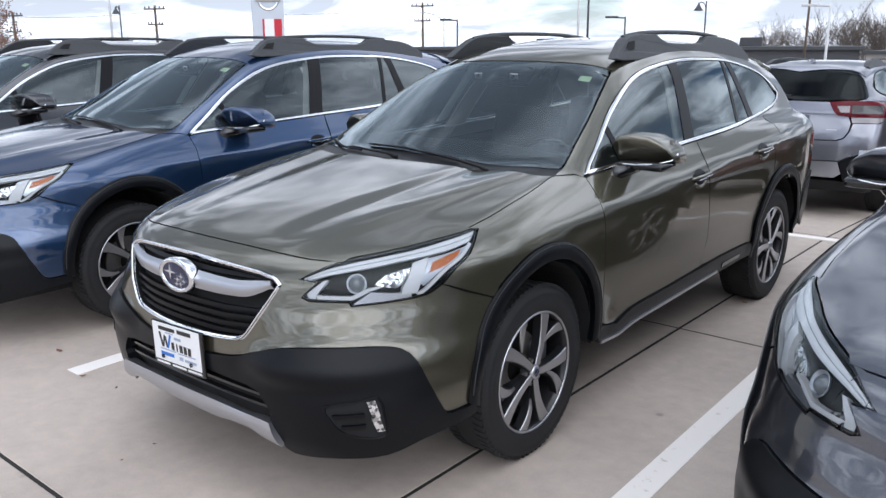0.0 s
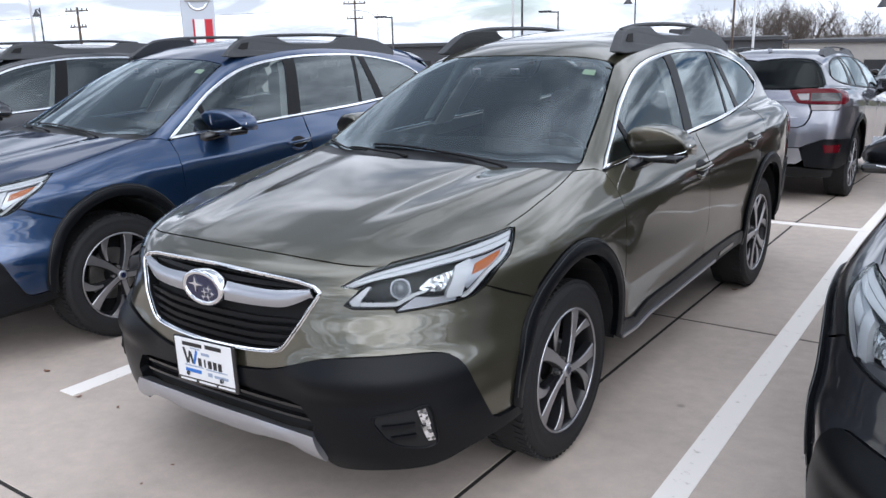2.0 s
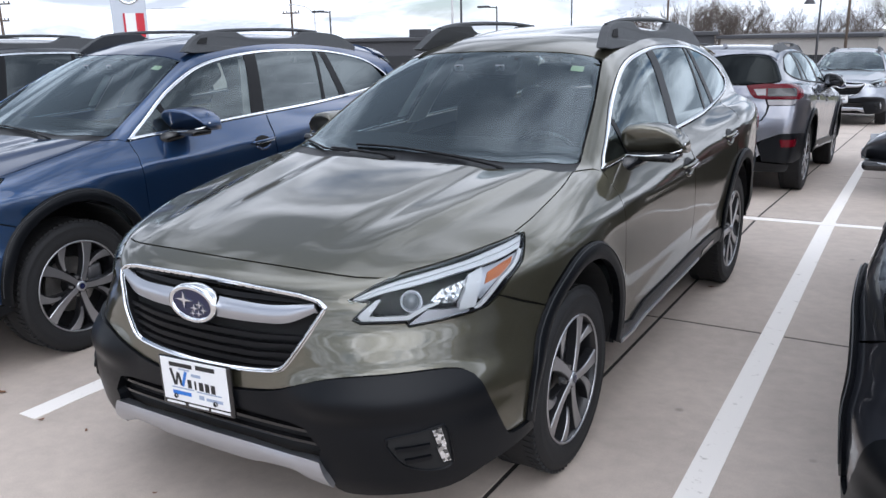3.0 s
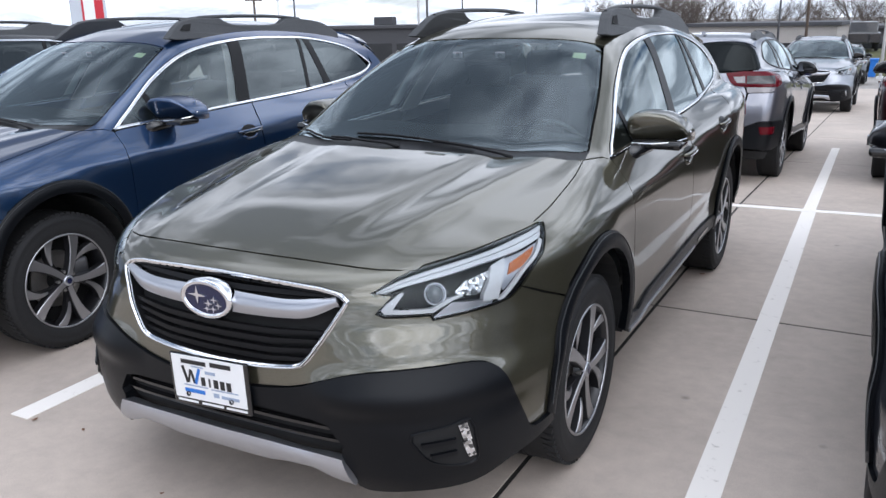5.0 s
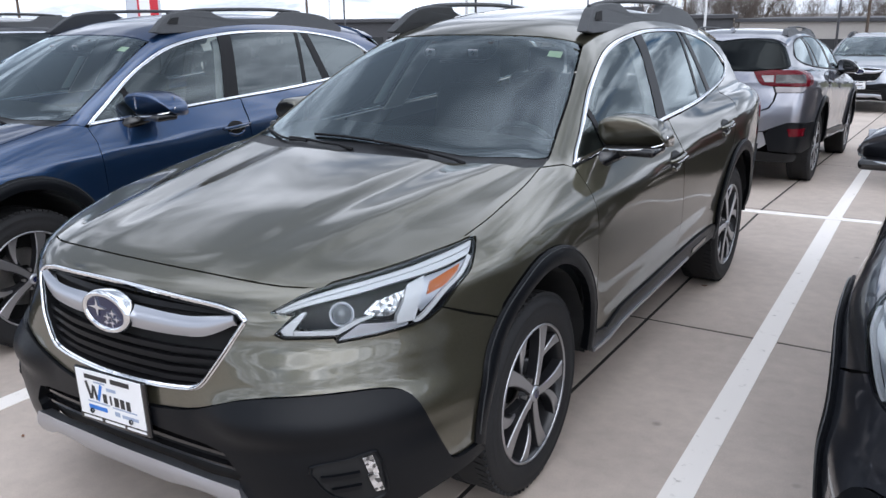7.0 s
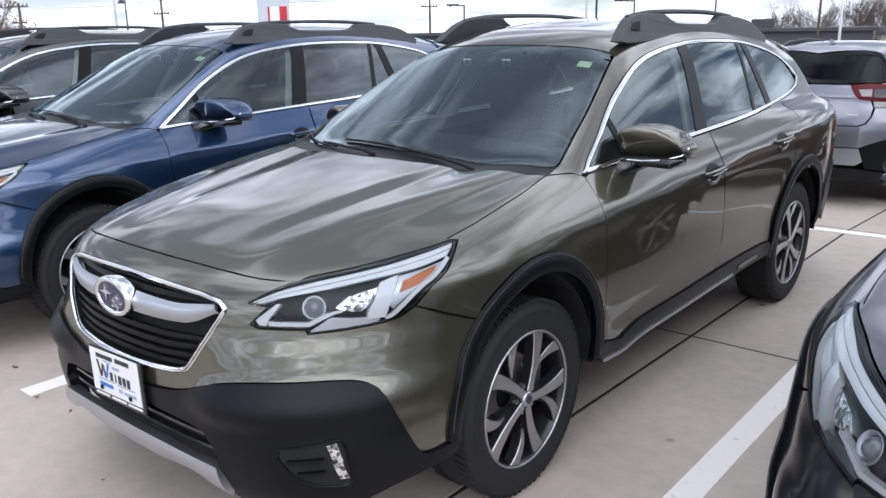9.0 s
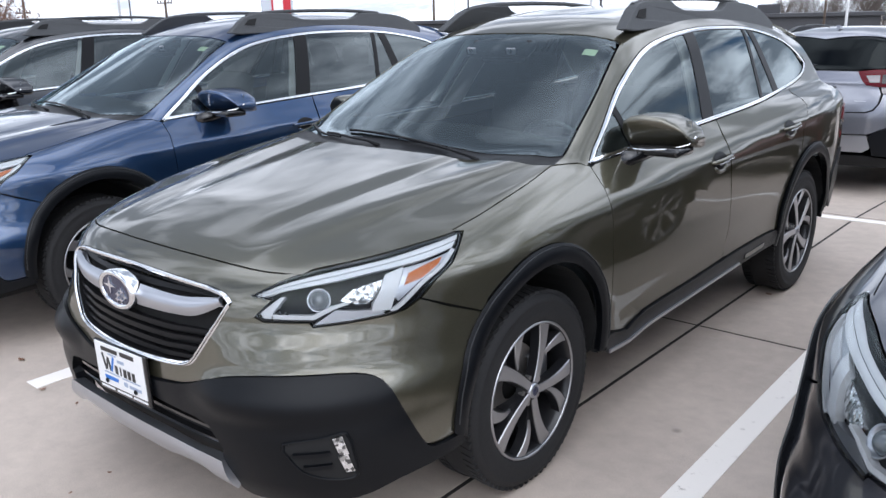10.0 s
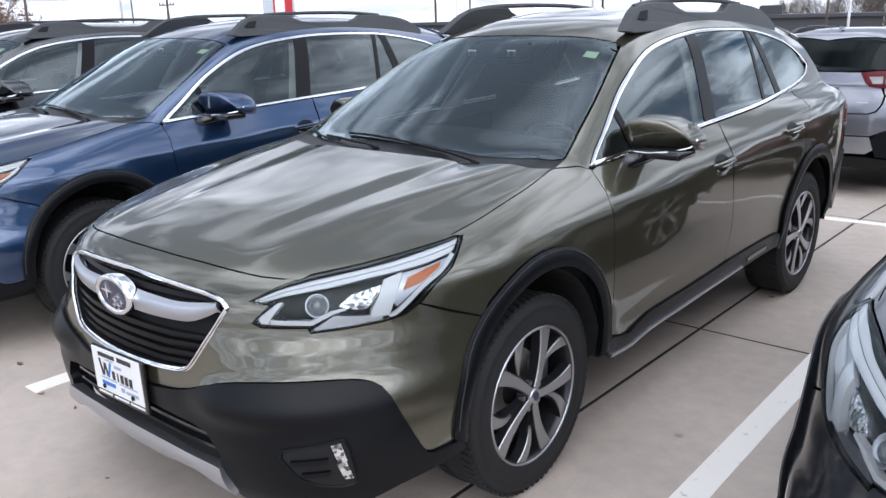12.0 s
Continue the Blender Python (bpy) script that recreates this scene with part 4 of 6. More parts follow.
        skin("rear_bumper", half(S("tail", [(0, 0.75), (25.4, 0.765), (28.6, 0.79), (30.8, 0.86), (32, 0.938), (43, 0.944), (52, 0.95), (60, 0.86), (64, 0.65), (58, 0.66), (37, 0.66), (31, 0.61), (27, 0.57), (0, 0.56)], (2.5, 0.025), 0.006)), PAINT, car, "body-colour rear bumper")
        both("corner_cladding", S("tail", [(30.6, 0.60), (36.8, 0.652), (58, 0.652), (64, 0.64), (62, 0.38), (50, 0.35), (30, 0.38), (27.6, 0.55)], (2, 0.025), 0.014, 0.02), TRIM, car, "black plastic bumper corner")
        skin("rear_skid", half(S("tail", [(0, 0.55), (26.8, 0.56), (28.8, 0.44), (26, 0.40), (0, 0.40)], (3, 0.03), 0.01)), SATIN, car, "silver rear skid strip")
        skin("under_skid", half(S("tail", [(0, 0.355), (26, 0.355), (50, 0.32), (50, 0.25), (0, 0.25)], (4, 0.03), -0.02)), VOID, car)
        both("reflector", S("tail", [(37, 0.60), (48, 0.60), (47, 0.525), (38, 0.525)], (2, 0.02), 0.02, 0.01), REDLENS, car, "red bumper reflector")
        for s in (1, -1):
            side = (lambda q: q) if s > 0 else flipped
            tl = skin("tail_light", side(S("tail", [(21, 1.135), (30, 1.155), (50, 1.155), (54, 1.12), (52.5, 1.03), (47, 1.005), (29, 1.005), (25, 1.015), (23, 1.05)], (2, 0.02), 0.012, 0.012)), REDLENS, car, "red tail light with a dark centre and clear lower lamp")
            skin("lamp_window", side(S("tail", [(31.5, 1.11), (46, 1.112), (45, 1.035), (31, 1.035)], (2, 0.02), 0.0145, 0)), GLOSSY, tl)
            skin("lamp_window", side(S("tail", [(24.6, 1.10), (30.6, 1.105), (30.2, 1.042), (26.2, 1.04)], (2, 0.02), 0.0145, 0)), WHITELENS, tl)
            skin("reversing_lamp", side(S("tail", [(31, 1.0), (46, 1.0), (43, 0.95), (31.5, 0.945)], (2, 0.02), 0.012, 0.01)), WHITELENS, tl)
        skin("gate_badge", flipped(S("tail", [(20.2, 0.875), (25, 0.875), (25, 0.868), (20.2, 0.868)], (2, 0.02), 0.003, 0)), SATIN, car)
        skin("gate_badge", S("tail", [(17, 0.875), (25, 0.875), (25, 0.868), (17, 0.868)], (2, 0.02), 0.003, 0), SATIN, car, "raised silver model badge")
        part("plate_recess", box((0.42, 0.02, 0.17), (0, 3.785, 0.93), 0.008), PAINT, car)
        part("rear_wiper", tube([(0.0, 3.74, 1.19), (0.18, 3.715, 1.20), (0.36, 3.68, 1.215)], 0.011), GLOSSY, car, "black rear wiper")
        part("roof_antenna", slab([(-0.09, 0), (0.08, 0), (0.07, 0.055), (0.04, 0.05)], 0.03, Matrix.Translation((-0.0, 3.1, 1.60)) @ Matrix.Rotation(radians(90), 4, "Z")), PAINT, car, "body-colour fin antenna")
    else:
        skin("tailgate", half(S("tail", [(0, 1.06), (24, 1.07), (30, 1.02), (34, 0.66), (0, 0.62)], (3, 0.03))), PAINT, car, "metallic tailgate")
        skin("rear_bumper", half(S("tail", [(0, 0.61), (34, 0.65), (46, 0.75), (56, 0.62), (58, 0.48), (44, 0.34), (0, 0.30)], (3, 0.03), 0.01)), TRIM, car, "black plastic rear bumper")
        skin("rear_screen", half(S("top", [(0, 3.38), (0.5, 3.36), (0.56, 3.5), (0.6, 3.62), (0, 3.7)], (0.06, 0.04), 0, 0)), DARKGLASS, car, "dark rear screen")
        both("tail_light", S("tail", [(31, 1.04), (36, 1.1), (50, 1.02), (52, 0.95), (38, 0.86), (34.5, 0.88)], (2, 0.02), 0.006), REDLENS, car, "red tail light")
        skin("rear_spoiler", half(S("top", [(0, 3.31), (0.55, 3.28), (0.56, 3.4), (0, 3.46)], (0.06, 0.03), 0.014)), PAINT, car)
    # glasshouse
    dlo = [q for i, q in enumerate(DLO) if i == 0 or math.dist(q, DLO[i - 1]) > 1e-3]
    dlo_in = shrink(dlo, 0.0135)
    both("window_trim", band("side", dlo + dlo[:1], dlo_in + dlo_in[:1], 0.003, 0.012, 2, 0.004), CHROME if style == "wagon" else PILLAR, car, "chrome window moulding" if style == "wagon" else "black window moulding")
    gl = shrink(DLO, 0.014)
    gtop = lambda u: float(np.interp(u, [q[0] for q in DLO_TOP], [q[1] for q in DLO_TOP])) - 0.014
    glow = lambda u: float(np.interp(u, [q[0] for q in DLO_LOW[::-1]], [q[1] for q in DLO_LOW[::-1]])) + 0.013
    def pane(a0, a1, b0, b1):
        """A pane between two leaning bars: a0..b0 below, a1..b1 above."""
        n = 14
        low_e = [(a0 + (b0 - a0) * i / n, glow(a0 + (b0 - a0) * i / n)) for i in range(n + 1)]
        top_e = [(a1 + (b1 - a1) * i / n, gtop(a1 + (b1 - a1) * i / n)) for i in range(n + 1)]
        return low_e + top_e[::-1]
    both("quarter_light", S("side", pane(0.53, 0.55, 0.785, 0.755)[:-1], (0.05, 0.04), -0.002, 0), SIDEGLASS, car, "small fixed front pane")
    both("front_window", S("side", pane(0.815, 0.785, 1.478, 1.645), (0.05, 0.04), -0.002, 0), SIDEGLASS, car, "clear front door glass")
    both("rear_window", S("side", pane(1.597, 1.752, 2.265, 2.40), (0.05, 0.04), -0.002, 0), DARKGLASS, car, "dark tinted rear door glass")
    both("rear_quarter_light", S("side", pane(2.30, 2.43, 2.505, 2.475), (0.05, 0.04), -0.002, 0), DARKGLASS, car, "dark tinted fixed pane")
    both("side_rear_window", S("side", pane(2.585, 2.54, 3.23, 3.12), (0.05, 0.04), -0.002, 0), DARKGLASS, car, "dark tinted quarter window")
    for a0, a1, b0, b1 in ((1.475, 1.642, 1.600, 1.755), (2.262, 2.397, 2.303, 2.433), (2.502, 2.472, 2.588, 2.543), (0.783, 0.753, 0.817, 0.787)):
        both("window_pillar", S("side", pane(a0, a1, b0, b1), (0.05, 0.04), 0.001, 0.01), PILLAR, car, "black window pillar")
    ws = [(x, y) for x, y in screen[::-1]] + smooth_line([(0.735, 0.425), (0.7, 0.37), (0.5, 0.29), (0.25, 0.266), (0, 0.26)], 0.05)
    skin("windscreen", half(S("top", [(x - 0.004 if x > 0.01 else x, y) for x, y in scr_top[::-1] + ws[1:]], (0.04, 0.04), -0.002, 0)), GLASS, car, "laminated windscreen with a shaded top band")
    band_o = [(x - 0.004 if x > 0.01 else 0, y) for x, y in screen]
    band_i = [(x - 0.016, y) for x, y in screen]
    both("windscreen_seal", S("top", band_o + band_i[::-1], (0.04, 0.04), -0.004, 0), GLOSSY, car)
    skin("windscreen_header", half(S("top", [(x, y) for x, y in scr_top[::-1]] + [(x * 0.98, y - 0.035) for x, y in scr_top], (0.04, 0.04), -0.005, 0)), GLOSSY, car, "black upper windscreen band")
    skin("cowl", half(S("top", smooth_line([(0.75, 0.315), (0.7, 0.268), (0.5, 0.2), (0.25, 0.172), (0, 0.164)], 0.05) + smooth_line([(0, 0.262), (0.25, 0.268), (0.5, 0.292), (0.7, 0.372), (0.738, 0.425)], 0.05), (0.04, 0.03), -0.004, 0.01)), PILLAR, car, "black cowl below the windscreen")
    frit_o = smooth_line([(0.728, 0.43), (0.695, 0.372), (0.5, 0.29), (0.25, 0.266), (0, 0.26)], 0.05)
    skin("windscreen_frit", half(S("top", frit_o + [(x * 0.975, y + 0.035) for x, y in frit_o[::-1]], (0.04, 0.03), -0.004, 0)), PILLAR, car, "black lower windscreen band")
    for arm, blade_l in ((((0.49, 0.205), (0.30, 0.232), (0.04, 0.262)), ((0.30, 0.246), (-0.0, 0.27), (-0.31, 0.305))),
                         (((-0.03, 0.20), (-0.20, 0.222), (-0.44, 0.29)), ((-0.30, 0.235), (-0.50, 0.30), (-0.69, 0.42)))):
        p = on_hull("top", smooth_line(arm, 0.06)) + np.array((0, -0.006, 0.010))
        p[0, 2] -= 0.012
        wip = part("wiper", tube([tuple(q) for q in p], [0.009] + [0.0055] * (len(p) - 1), 8), PILLAR, car, "black wiper arm", True)
        q = on_hull("top", smooth_line(blade_l, 0.06)) + np.array((0, -0.003, 0.007))
        part("wiper_blade", tube([tuple(v) for v in q], 0.0055, 6), PILLAR, wip)
    both("pillar_trim", S("side", pane(1.44, 1.62, 1.63, 1.78), (0.05, 0.04), -0.035, 0.01), LINER, car, "pale inner pillar trim")
    # twin camera housing behind the top of the windscreen, and a sticker
    cam_box = part("camera_housing", box((0.36, 0.10, 0.05), (0, 1.0, 1.475), 0.018, Matrix.Rotation(radians(28), 4, "X"), steps=3), PILLAR, car, "black twin camera housing", True)
    for x in (-0.13, 0.10):
        part("camera_window", box((0.05, 0.006, 0.030), (x, 0.945, 1.468), 0.004, Matrix.Rotation(radians(10), 4, "X")), SATIN, cam_box, "pale camera window")
        part("camera_lens", lathe([(0.0, 0.006), (0.008, 0.004), (0.011, -0.002)], 16, "Z", m=pose(x, 0.940, 1.468, 90)), GLOSSY, cam_box)
    st = S("top", [(0.455, 0.975), (0.515, 0.985), (0.505, 1.035), (0.448, 1.02)], (0.03, 0.03), -0.006, 0)
    skin("sticker", st, STICKER, car, "pale inspection sticker")
    # cladding: arches, sills
    for hub, ends in ((0.0, (-14, 193)), (2.745, (-14, 193))):
        if hub == 0.0:
            outer = arch_line(hub, -0.002, 4, 176, 30)
            inner = arch_line(hub, 0.0, 3, 180, 30, 0.395, 0.072)
        else:
            outer = arch_line(hub, -0.002, 10, 178, 30)
            inner = arch_line(hub, 0.0, 3, 180, 30, 0.395, 0.072)
        both("arch_cladding", band("side", outer, inner, 0.010, 0.035, 4, 0.008), TRIM, car, "black plastic wheel arch trim")
        both("arch_lip", band("side", arch_line(hub, -0.012, 8, 172, 40), arch_line(hub, -0.0142, 8, 172, 40), 0.0185, 0.004), EDGE, car)
    sl = smooth_line([(0.45, 0.425), (0.5, 0.425), (0.62, 0.40), (0.77, 0.434), (1.2, 0.446), (1.58, 0.46), (1.9, 0.468), (2.27, 0.468)], 0.06)
    both("sill_cladding", S("side", sl + [(2.33, 0.40), (2.3, 0.385), (1.5, 0.368), (0.8, 0.352), (0.66, 0.330), (0.49, 0.338), (0.45, 0.37)], (0.05, 0.03), 0.012, 0.03), TRIM, car, "black plastic sill cladding")
    # silver strip added for the reflection along the sill's bottom edge
    both("sill_trim", S("side", smooth_line([(0.48, 0.362), (0.66, 0.350), (0.8, 0.370), (1.2, 0.380), (1.8, 0.396)], 0.06) + smooth_line([(1.8, 0.383), (1.2, 0.366), (0.8, 0.356), (0.66, 0.335), (0.48, 0.346)], 0.06), (0.05, 0.02), 0.019, 0.008), SATIN, car, "grey sill trim strip")
    both("sill_badge", S("side", [(1.86, 0.425), (2.12, 0.431), (2.12, 0.407), (1.86, 0.40)], (0.05, 0.02), 0.017, 0.006), GLOSSY, car, "grey raised sill badge")
    # door handles
    for y, z in ((1.455, 0.968), (2.365, 1.016)):
        for s in (1, -1):
            p = on_hull("side", [(y - 0.11, z), (y, z + 0.004), (y + 0.12, z + 0.012), (y, z - 0.012)])
            # flat black oval paints the shade inside the handle cup
            cup = S("side", [(y + 0.075 * math.cos(t), z - 0.010 + 0.046 * math.sin(t)) for t in np.linspace(0, 2 * math.pi, 24, endpoint=False)], (0.03, 0.03), 0.0025, 0)
            skin("handle_recess", cup if s > 0 else flipped(cup), PILLAR, car)
            q = [Vector(v) * Vector((s, 1, 1)) + Vector((0.022 * s * k, 0, 0)) for v, k in zip((p[0], (p[0] * 0.75 + p[1] * 0.25), p[1], (p[1] * 0.3 + p[2] * 0.7), p[2]), (0.3, 1, 1.15, 1, 0.3))]
            h = part("door_handle", tube(q, [0.007, 0.0095, 0.010, 0.0095, 0.007], 10), PAINT, car, "body-colour door handle", True)
            # bead added to catch the sky as the cup's bright lower crescent
            lip = on_hull("side", [(y + 0.068 * math.cos(t), z - 0.012 + 0.040 * math.sin(t)) for t in np.linspace(1.12 * math.pi, 1.9 * math.pi, 12)])
            part("cup_edge", tube([(s * v[0], v[1], v[2]) for v in lip], [0.004] + [0.010] * 10 + [0.004], 10), PAINT, h, "rounded lower edge of the handle cup", True)
            part("handle_trim", tube([v + Vector((0.012 * s, 0, -0.008)) for v in q[1:4]], 0.003, 6), CHROME, h)
    # door mirrors
    for s in (1, -1):
        bm = bmesh.new()
        prof = [(0.795, 0.09, 0.75), (0.802, 0.118, 0.92), (0.825, 0.135, 1.0), (0.875, 0.140, 1.0), (0.94, 0.130, 1.0), (0.985, 0.106, 0.95), (1.018, 0.078, 0.84), (1.037, 0.042, 0.6)]
        rings = []
        for x, h, d in prof:
            ring = []
            for i in range(24):
                a = 2 * math.pi * i / 24
                ca, sa = math.cos(a), math.sin(a)
                ca, sa = math.copysign(abs(ca) ** 0.6, ca), math.copysign(abs(sa) ** 0.36, sa)
                ring.append(bm.verts.new((s * x, 0.83 + 0.10 * (x - 0.79) / 0.26 + ca * 0.085 * d - (0.045 * sa if ca < 0 else 0.0), 1.102 + h * 0.5 + sa * h * 0.5)))
            rings.append(ring)
        for a, b in zip(rings, rings[1:]):
            for i in range(24):
                bm.faces.new((a[i], a[(i + 1) % 24], b[(i + 1) % 24], b[i]))
        bm.faces.new(rings[0]), bm.faces.new(rings[-1][::-1])
        bmesh.ops.recalc_face_normals(bm, faces=bm.faces)
        mir = part("door_mirror", bm, PAINT if style == "wagon" else GLOSSY, car, "body-colour door mirror on a black foot" if style == "wagon" else "gloss black door mirror", True)
        bm = box((0.222, 0.15, 0.04), (s * 0.914, 0.838, 1.099), 0.017, steps=4)
        part("mirror_base", bm, GLOSSY, mir, "gloss black mirror underside", True)
        part("mirror_strip", tube([(s * 0.80, 0.752, 1.106), (s * 0.9, 0.752, 1.106), (s * 0.985, 0.775, 1.113), (s * 1.027, 0.84, 1.125), (s * 1.034, 0.89, 1.15)], 0.0042, 8), CHROME, mir, "chrome strip")
        part("mirror_foot", tube([(s * 0.80, 0.70, 1.05), (s * 0.83, 0.76, 1.075), (s * 0.88, 0.82, 1.095)], [0.045, 0.036, 0.03], 12), GLOSSY, mir, "black mirror foot", True)
        part("mirror_glass", box((0.20, 0.004, 0.10), (s * 0.915, 0.928, 1.16), 0.0, Matrix.Rotation(s * -0.25, 4, "Z")), CHROME, mir)
    # roof rails
    for s in (1, -1):
        body = smooth_line([(1.175, 1.555), (1.25, 1.605), (1.33, 1.652), (1.44, 1.676), (1.70, 1.675), (1.80, 1.635), (2.28, 1.63), (2.38, 1.668), (2.65, 1.662), (2.86, 1.63), (3.02, 1.55)], 0.05)
        base = [(3.0, 1.51), (2.4, 1.54), (1.8, 1.555), (1.25, 1.545)]
        bm = slab(body + base, 0.052, bevel=0.006)
        bmesh.ops.transform(bm, matrix=Matrix(((0, 1 if s > 0 else -1, 0, s * 0.462), (1, 0, 0, 0), (0, 0, 1, 0), (0, 0, 0, 1))), verts=bm.verts)
        for v in bm.verts:
            v.co.x += s * -0.35 * (v.co.z - 1.6) + s * (0.03 - 0.012 * (v.co.y - 1.8) ** 2)
        bmesh.ops.recalc_face_normals(bm, faces=bm.faces)
        rail = part("roof_rail", bm, RAILBLACK, car, "black plastic raised roof rail")
        # thin black plate stands in for the shade in the rail foot's hollow
        rec = slab([(1.30, 1.605), (1.345, 1.638), (1.41, 1.645), (1.38, 1.60)], 0.004)
        bmesh.ops.transform(rec, matrix=Matrix(((0, s, 0, s * 0.528), (1, 0, 0, 0), (0, 0, 1, 0), (0, 0, 0, 1))), verts=rec.verts)
        for v in rec.verts:
            v.co.x += s * -0.35 * (v.co.z - 1.6) + s * (0.017 - 0.012 * (v.co.y - 1.8) ** 2)
        part("rail_recess", rec, VOID, rail)
        part("rail_bar", tube([(s * (0.487 - 0.012 * (y - 1.8) ** 2), y, z) for y, z in smooth_line([(1.36, 1.660), (1.55, 1.682), (1.9, 1.690), (2.3, 1.686), (2.6, 1.667)], 0.1)], 0.012, 8), RAILBLACK, rail)
    # dark inner body, wheel housings
    notch_f = arch_line(0.0, -0.05, 0, 180)
    notch_r = arch_line(2.745, -0.05, 0, 180)
    under = [(-0.62, 0.36)] + [(-0.62, 0.7), (-0.45, 0.9), (0.3, 1.03), (1.5, 1.05), (3.3, 1.12), (3.6, 0.9), (3.6, 0.4)] + notch_r + notch_f
    both("inner_body", S("side", under, (0.08, 0.05), -0.028, 0), VOID, car)
    skin("inner_nose", half(S("nose", [(0, 0.9), (30, 0.86), (60, 0.8), (66, 0.7), (63, 0.4), (45, 0.3), (0, 0.28)], (4, 0.05), -0.05, 0)), VOID, car)
    part("underbody", box((1.5, 4.3, 0.1), (0, 1.42, 0.30), 0.03), VOID, car, "dark underbody")
    for y in (0.0, 2.745):
        for s in (1, -1):
            bm = bmesh.new()
            ang = np.radians(np.linspace(0, 180, 20))
            a = [bm.verts.new((s * 0.90, y + 0.42 * math.cos(t), 0.36 + 0.45 * math.sin(t))) for t in ang]
            b = [bm.verts.new((s * 0.55, y + 0.42 * math.cos(t), 0.36 + 0.45 * math.sin(t))) for t in ang]
            for i in range(19):
                bm.faces.new((a[i], a[i + 1], b[i + 1], b[i]))
            bm.faces.new(b)
            part("wheel_housing", bm, VOID, car)
    # cabin
    part("floor_pan", box((1.5, 2.9, 0.06), (0, 1.75, 0.42), 0.02), DASH, car)
    bm = box((1.44, 0.62, 0.22), (0, 0.63, 0.95), 0.08, steps=4)
    box((1.40, 0.5, 0.05), (0, 0.5, 1.065), 0.02, Matrix.Rotation(radians(4), 4, "X"), bm)
    part("dashboard", bm, DASH, car, "dark grey dashboard", True)
    part("dash_hood", box((0.42, 0.2, 0.07), (0.38, 0.72, 1.09), 0.03, steps=3), DASH, car, smooth=True)
    part("steering_wheel", lathe([(0.172, 0.0), (0.19, 0.014), (0.205, 0.0), (0.19, -0.014), (0.172, 0.0)], 40, m=pose(0.38, 0.93, 1.0) @ Matrix.Rotation(radians(-65), 4, "X") @ Matrix.Rotation(radians(90), 4, "Y")), GLOSSY, car, "black steering wheel", True)
    part("rear_view_mirror", box((0.25, 0.03, 0.075), (0.0, 1.02, 1.45), 0.014, steps=3), GLOSSY, car, "black rear-view mirror", True)
    for y, xs in ((1.55, (-0.38, 0.38)), (2.5, (-0.4, 0.0, 0.4))):
        for x in xs:
            seat = part("seat", box((0.5, 0.52, 0.18), (x, y - 0.12, 0.62), 0.07, steps=4), CLOTH, car, "dark cloth seat", True)
            part("seat_back", box((0.46, 0.16, 0.62), (x, y + 0.19, 0.95), 0.06, Matrix.Rotation(radians(-14), 4, "X"), steps=4), CLOTH, seat, smooth=True)
            part("head_rest", box((0.26, 0.1, 0.18), (x, y + 0.3, 1.33), 0.045, steps=4), CLOTH, seat, smooth=True)
            part("rest_post", tube([(x, y + 0.27, 1.2), (x, y + 0.3, 1.32)], 0.012), DASH, seat)
    for y in (0.0, 2.745):
        for s in (1, -1):
            if BUILD.get("wheel"):
                wx, wy, _ = place((s * 0.885, y, 0.357))
                w = copy_thing(BUILD["wheel"], Matrix.Translation((wx, wy, 0.357)) @ Matrix.Rotation(0 if s > 0 else math.pi, 4, "Z") @ Matrix.Rotation(y * 0.7 + (0.5 if s < 0 else 0), 4, "X"))
                w.parent = car
            else:
                BUILD["wheel"] = wheel_parts(car, s * 0.885, y, s)
    return car


LENSBALL = plain("projector_glass", (0.1, 0.11, 0.12), 0.04, 0.2, coat=1.0)


def repaint(car, colour):
    for ob in car.children_recursive:
        ob.color = (*colour, 1)
        # daylight reaches the cabin and the lamps through their clear panes
        if ob.name.split(".")[0] in ("windscreen", "front_window", "quarter_light", "lamp_lens"):
            ob.visible_shadow = False
    return car


main = tagged(repaint(wagon(), (0.110, 0.103, 0.073)), "olive green metallic estate car with black cladding and roof rails", "car", "parked estate cars")


# ---- the lot: concrete slabs, painted bays; beyond the bays' middle the lot falls away a little ----
def lot_z(y):
    return -0.038 * (min(max(y, 4.85), 26.0) - 4.85) - 0.0457 * (min(max(y, 26.0), 60.0) - 26.0)


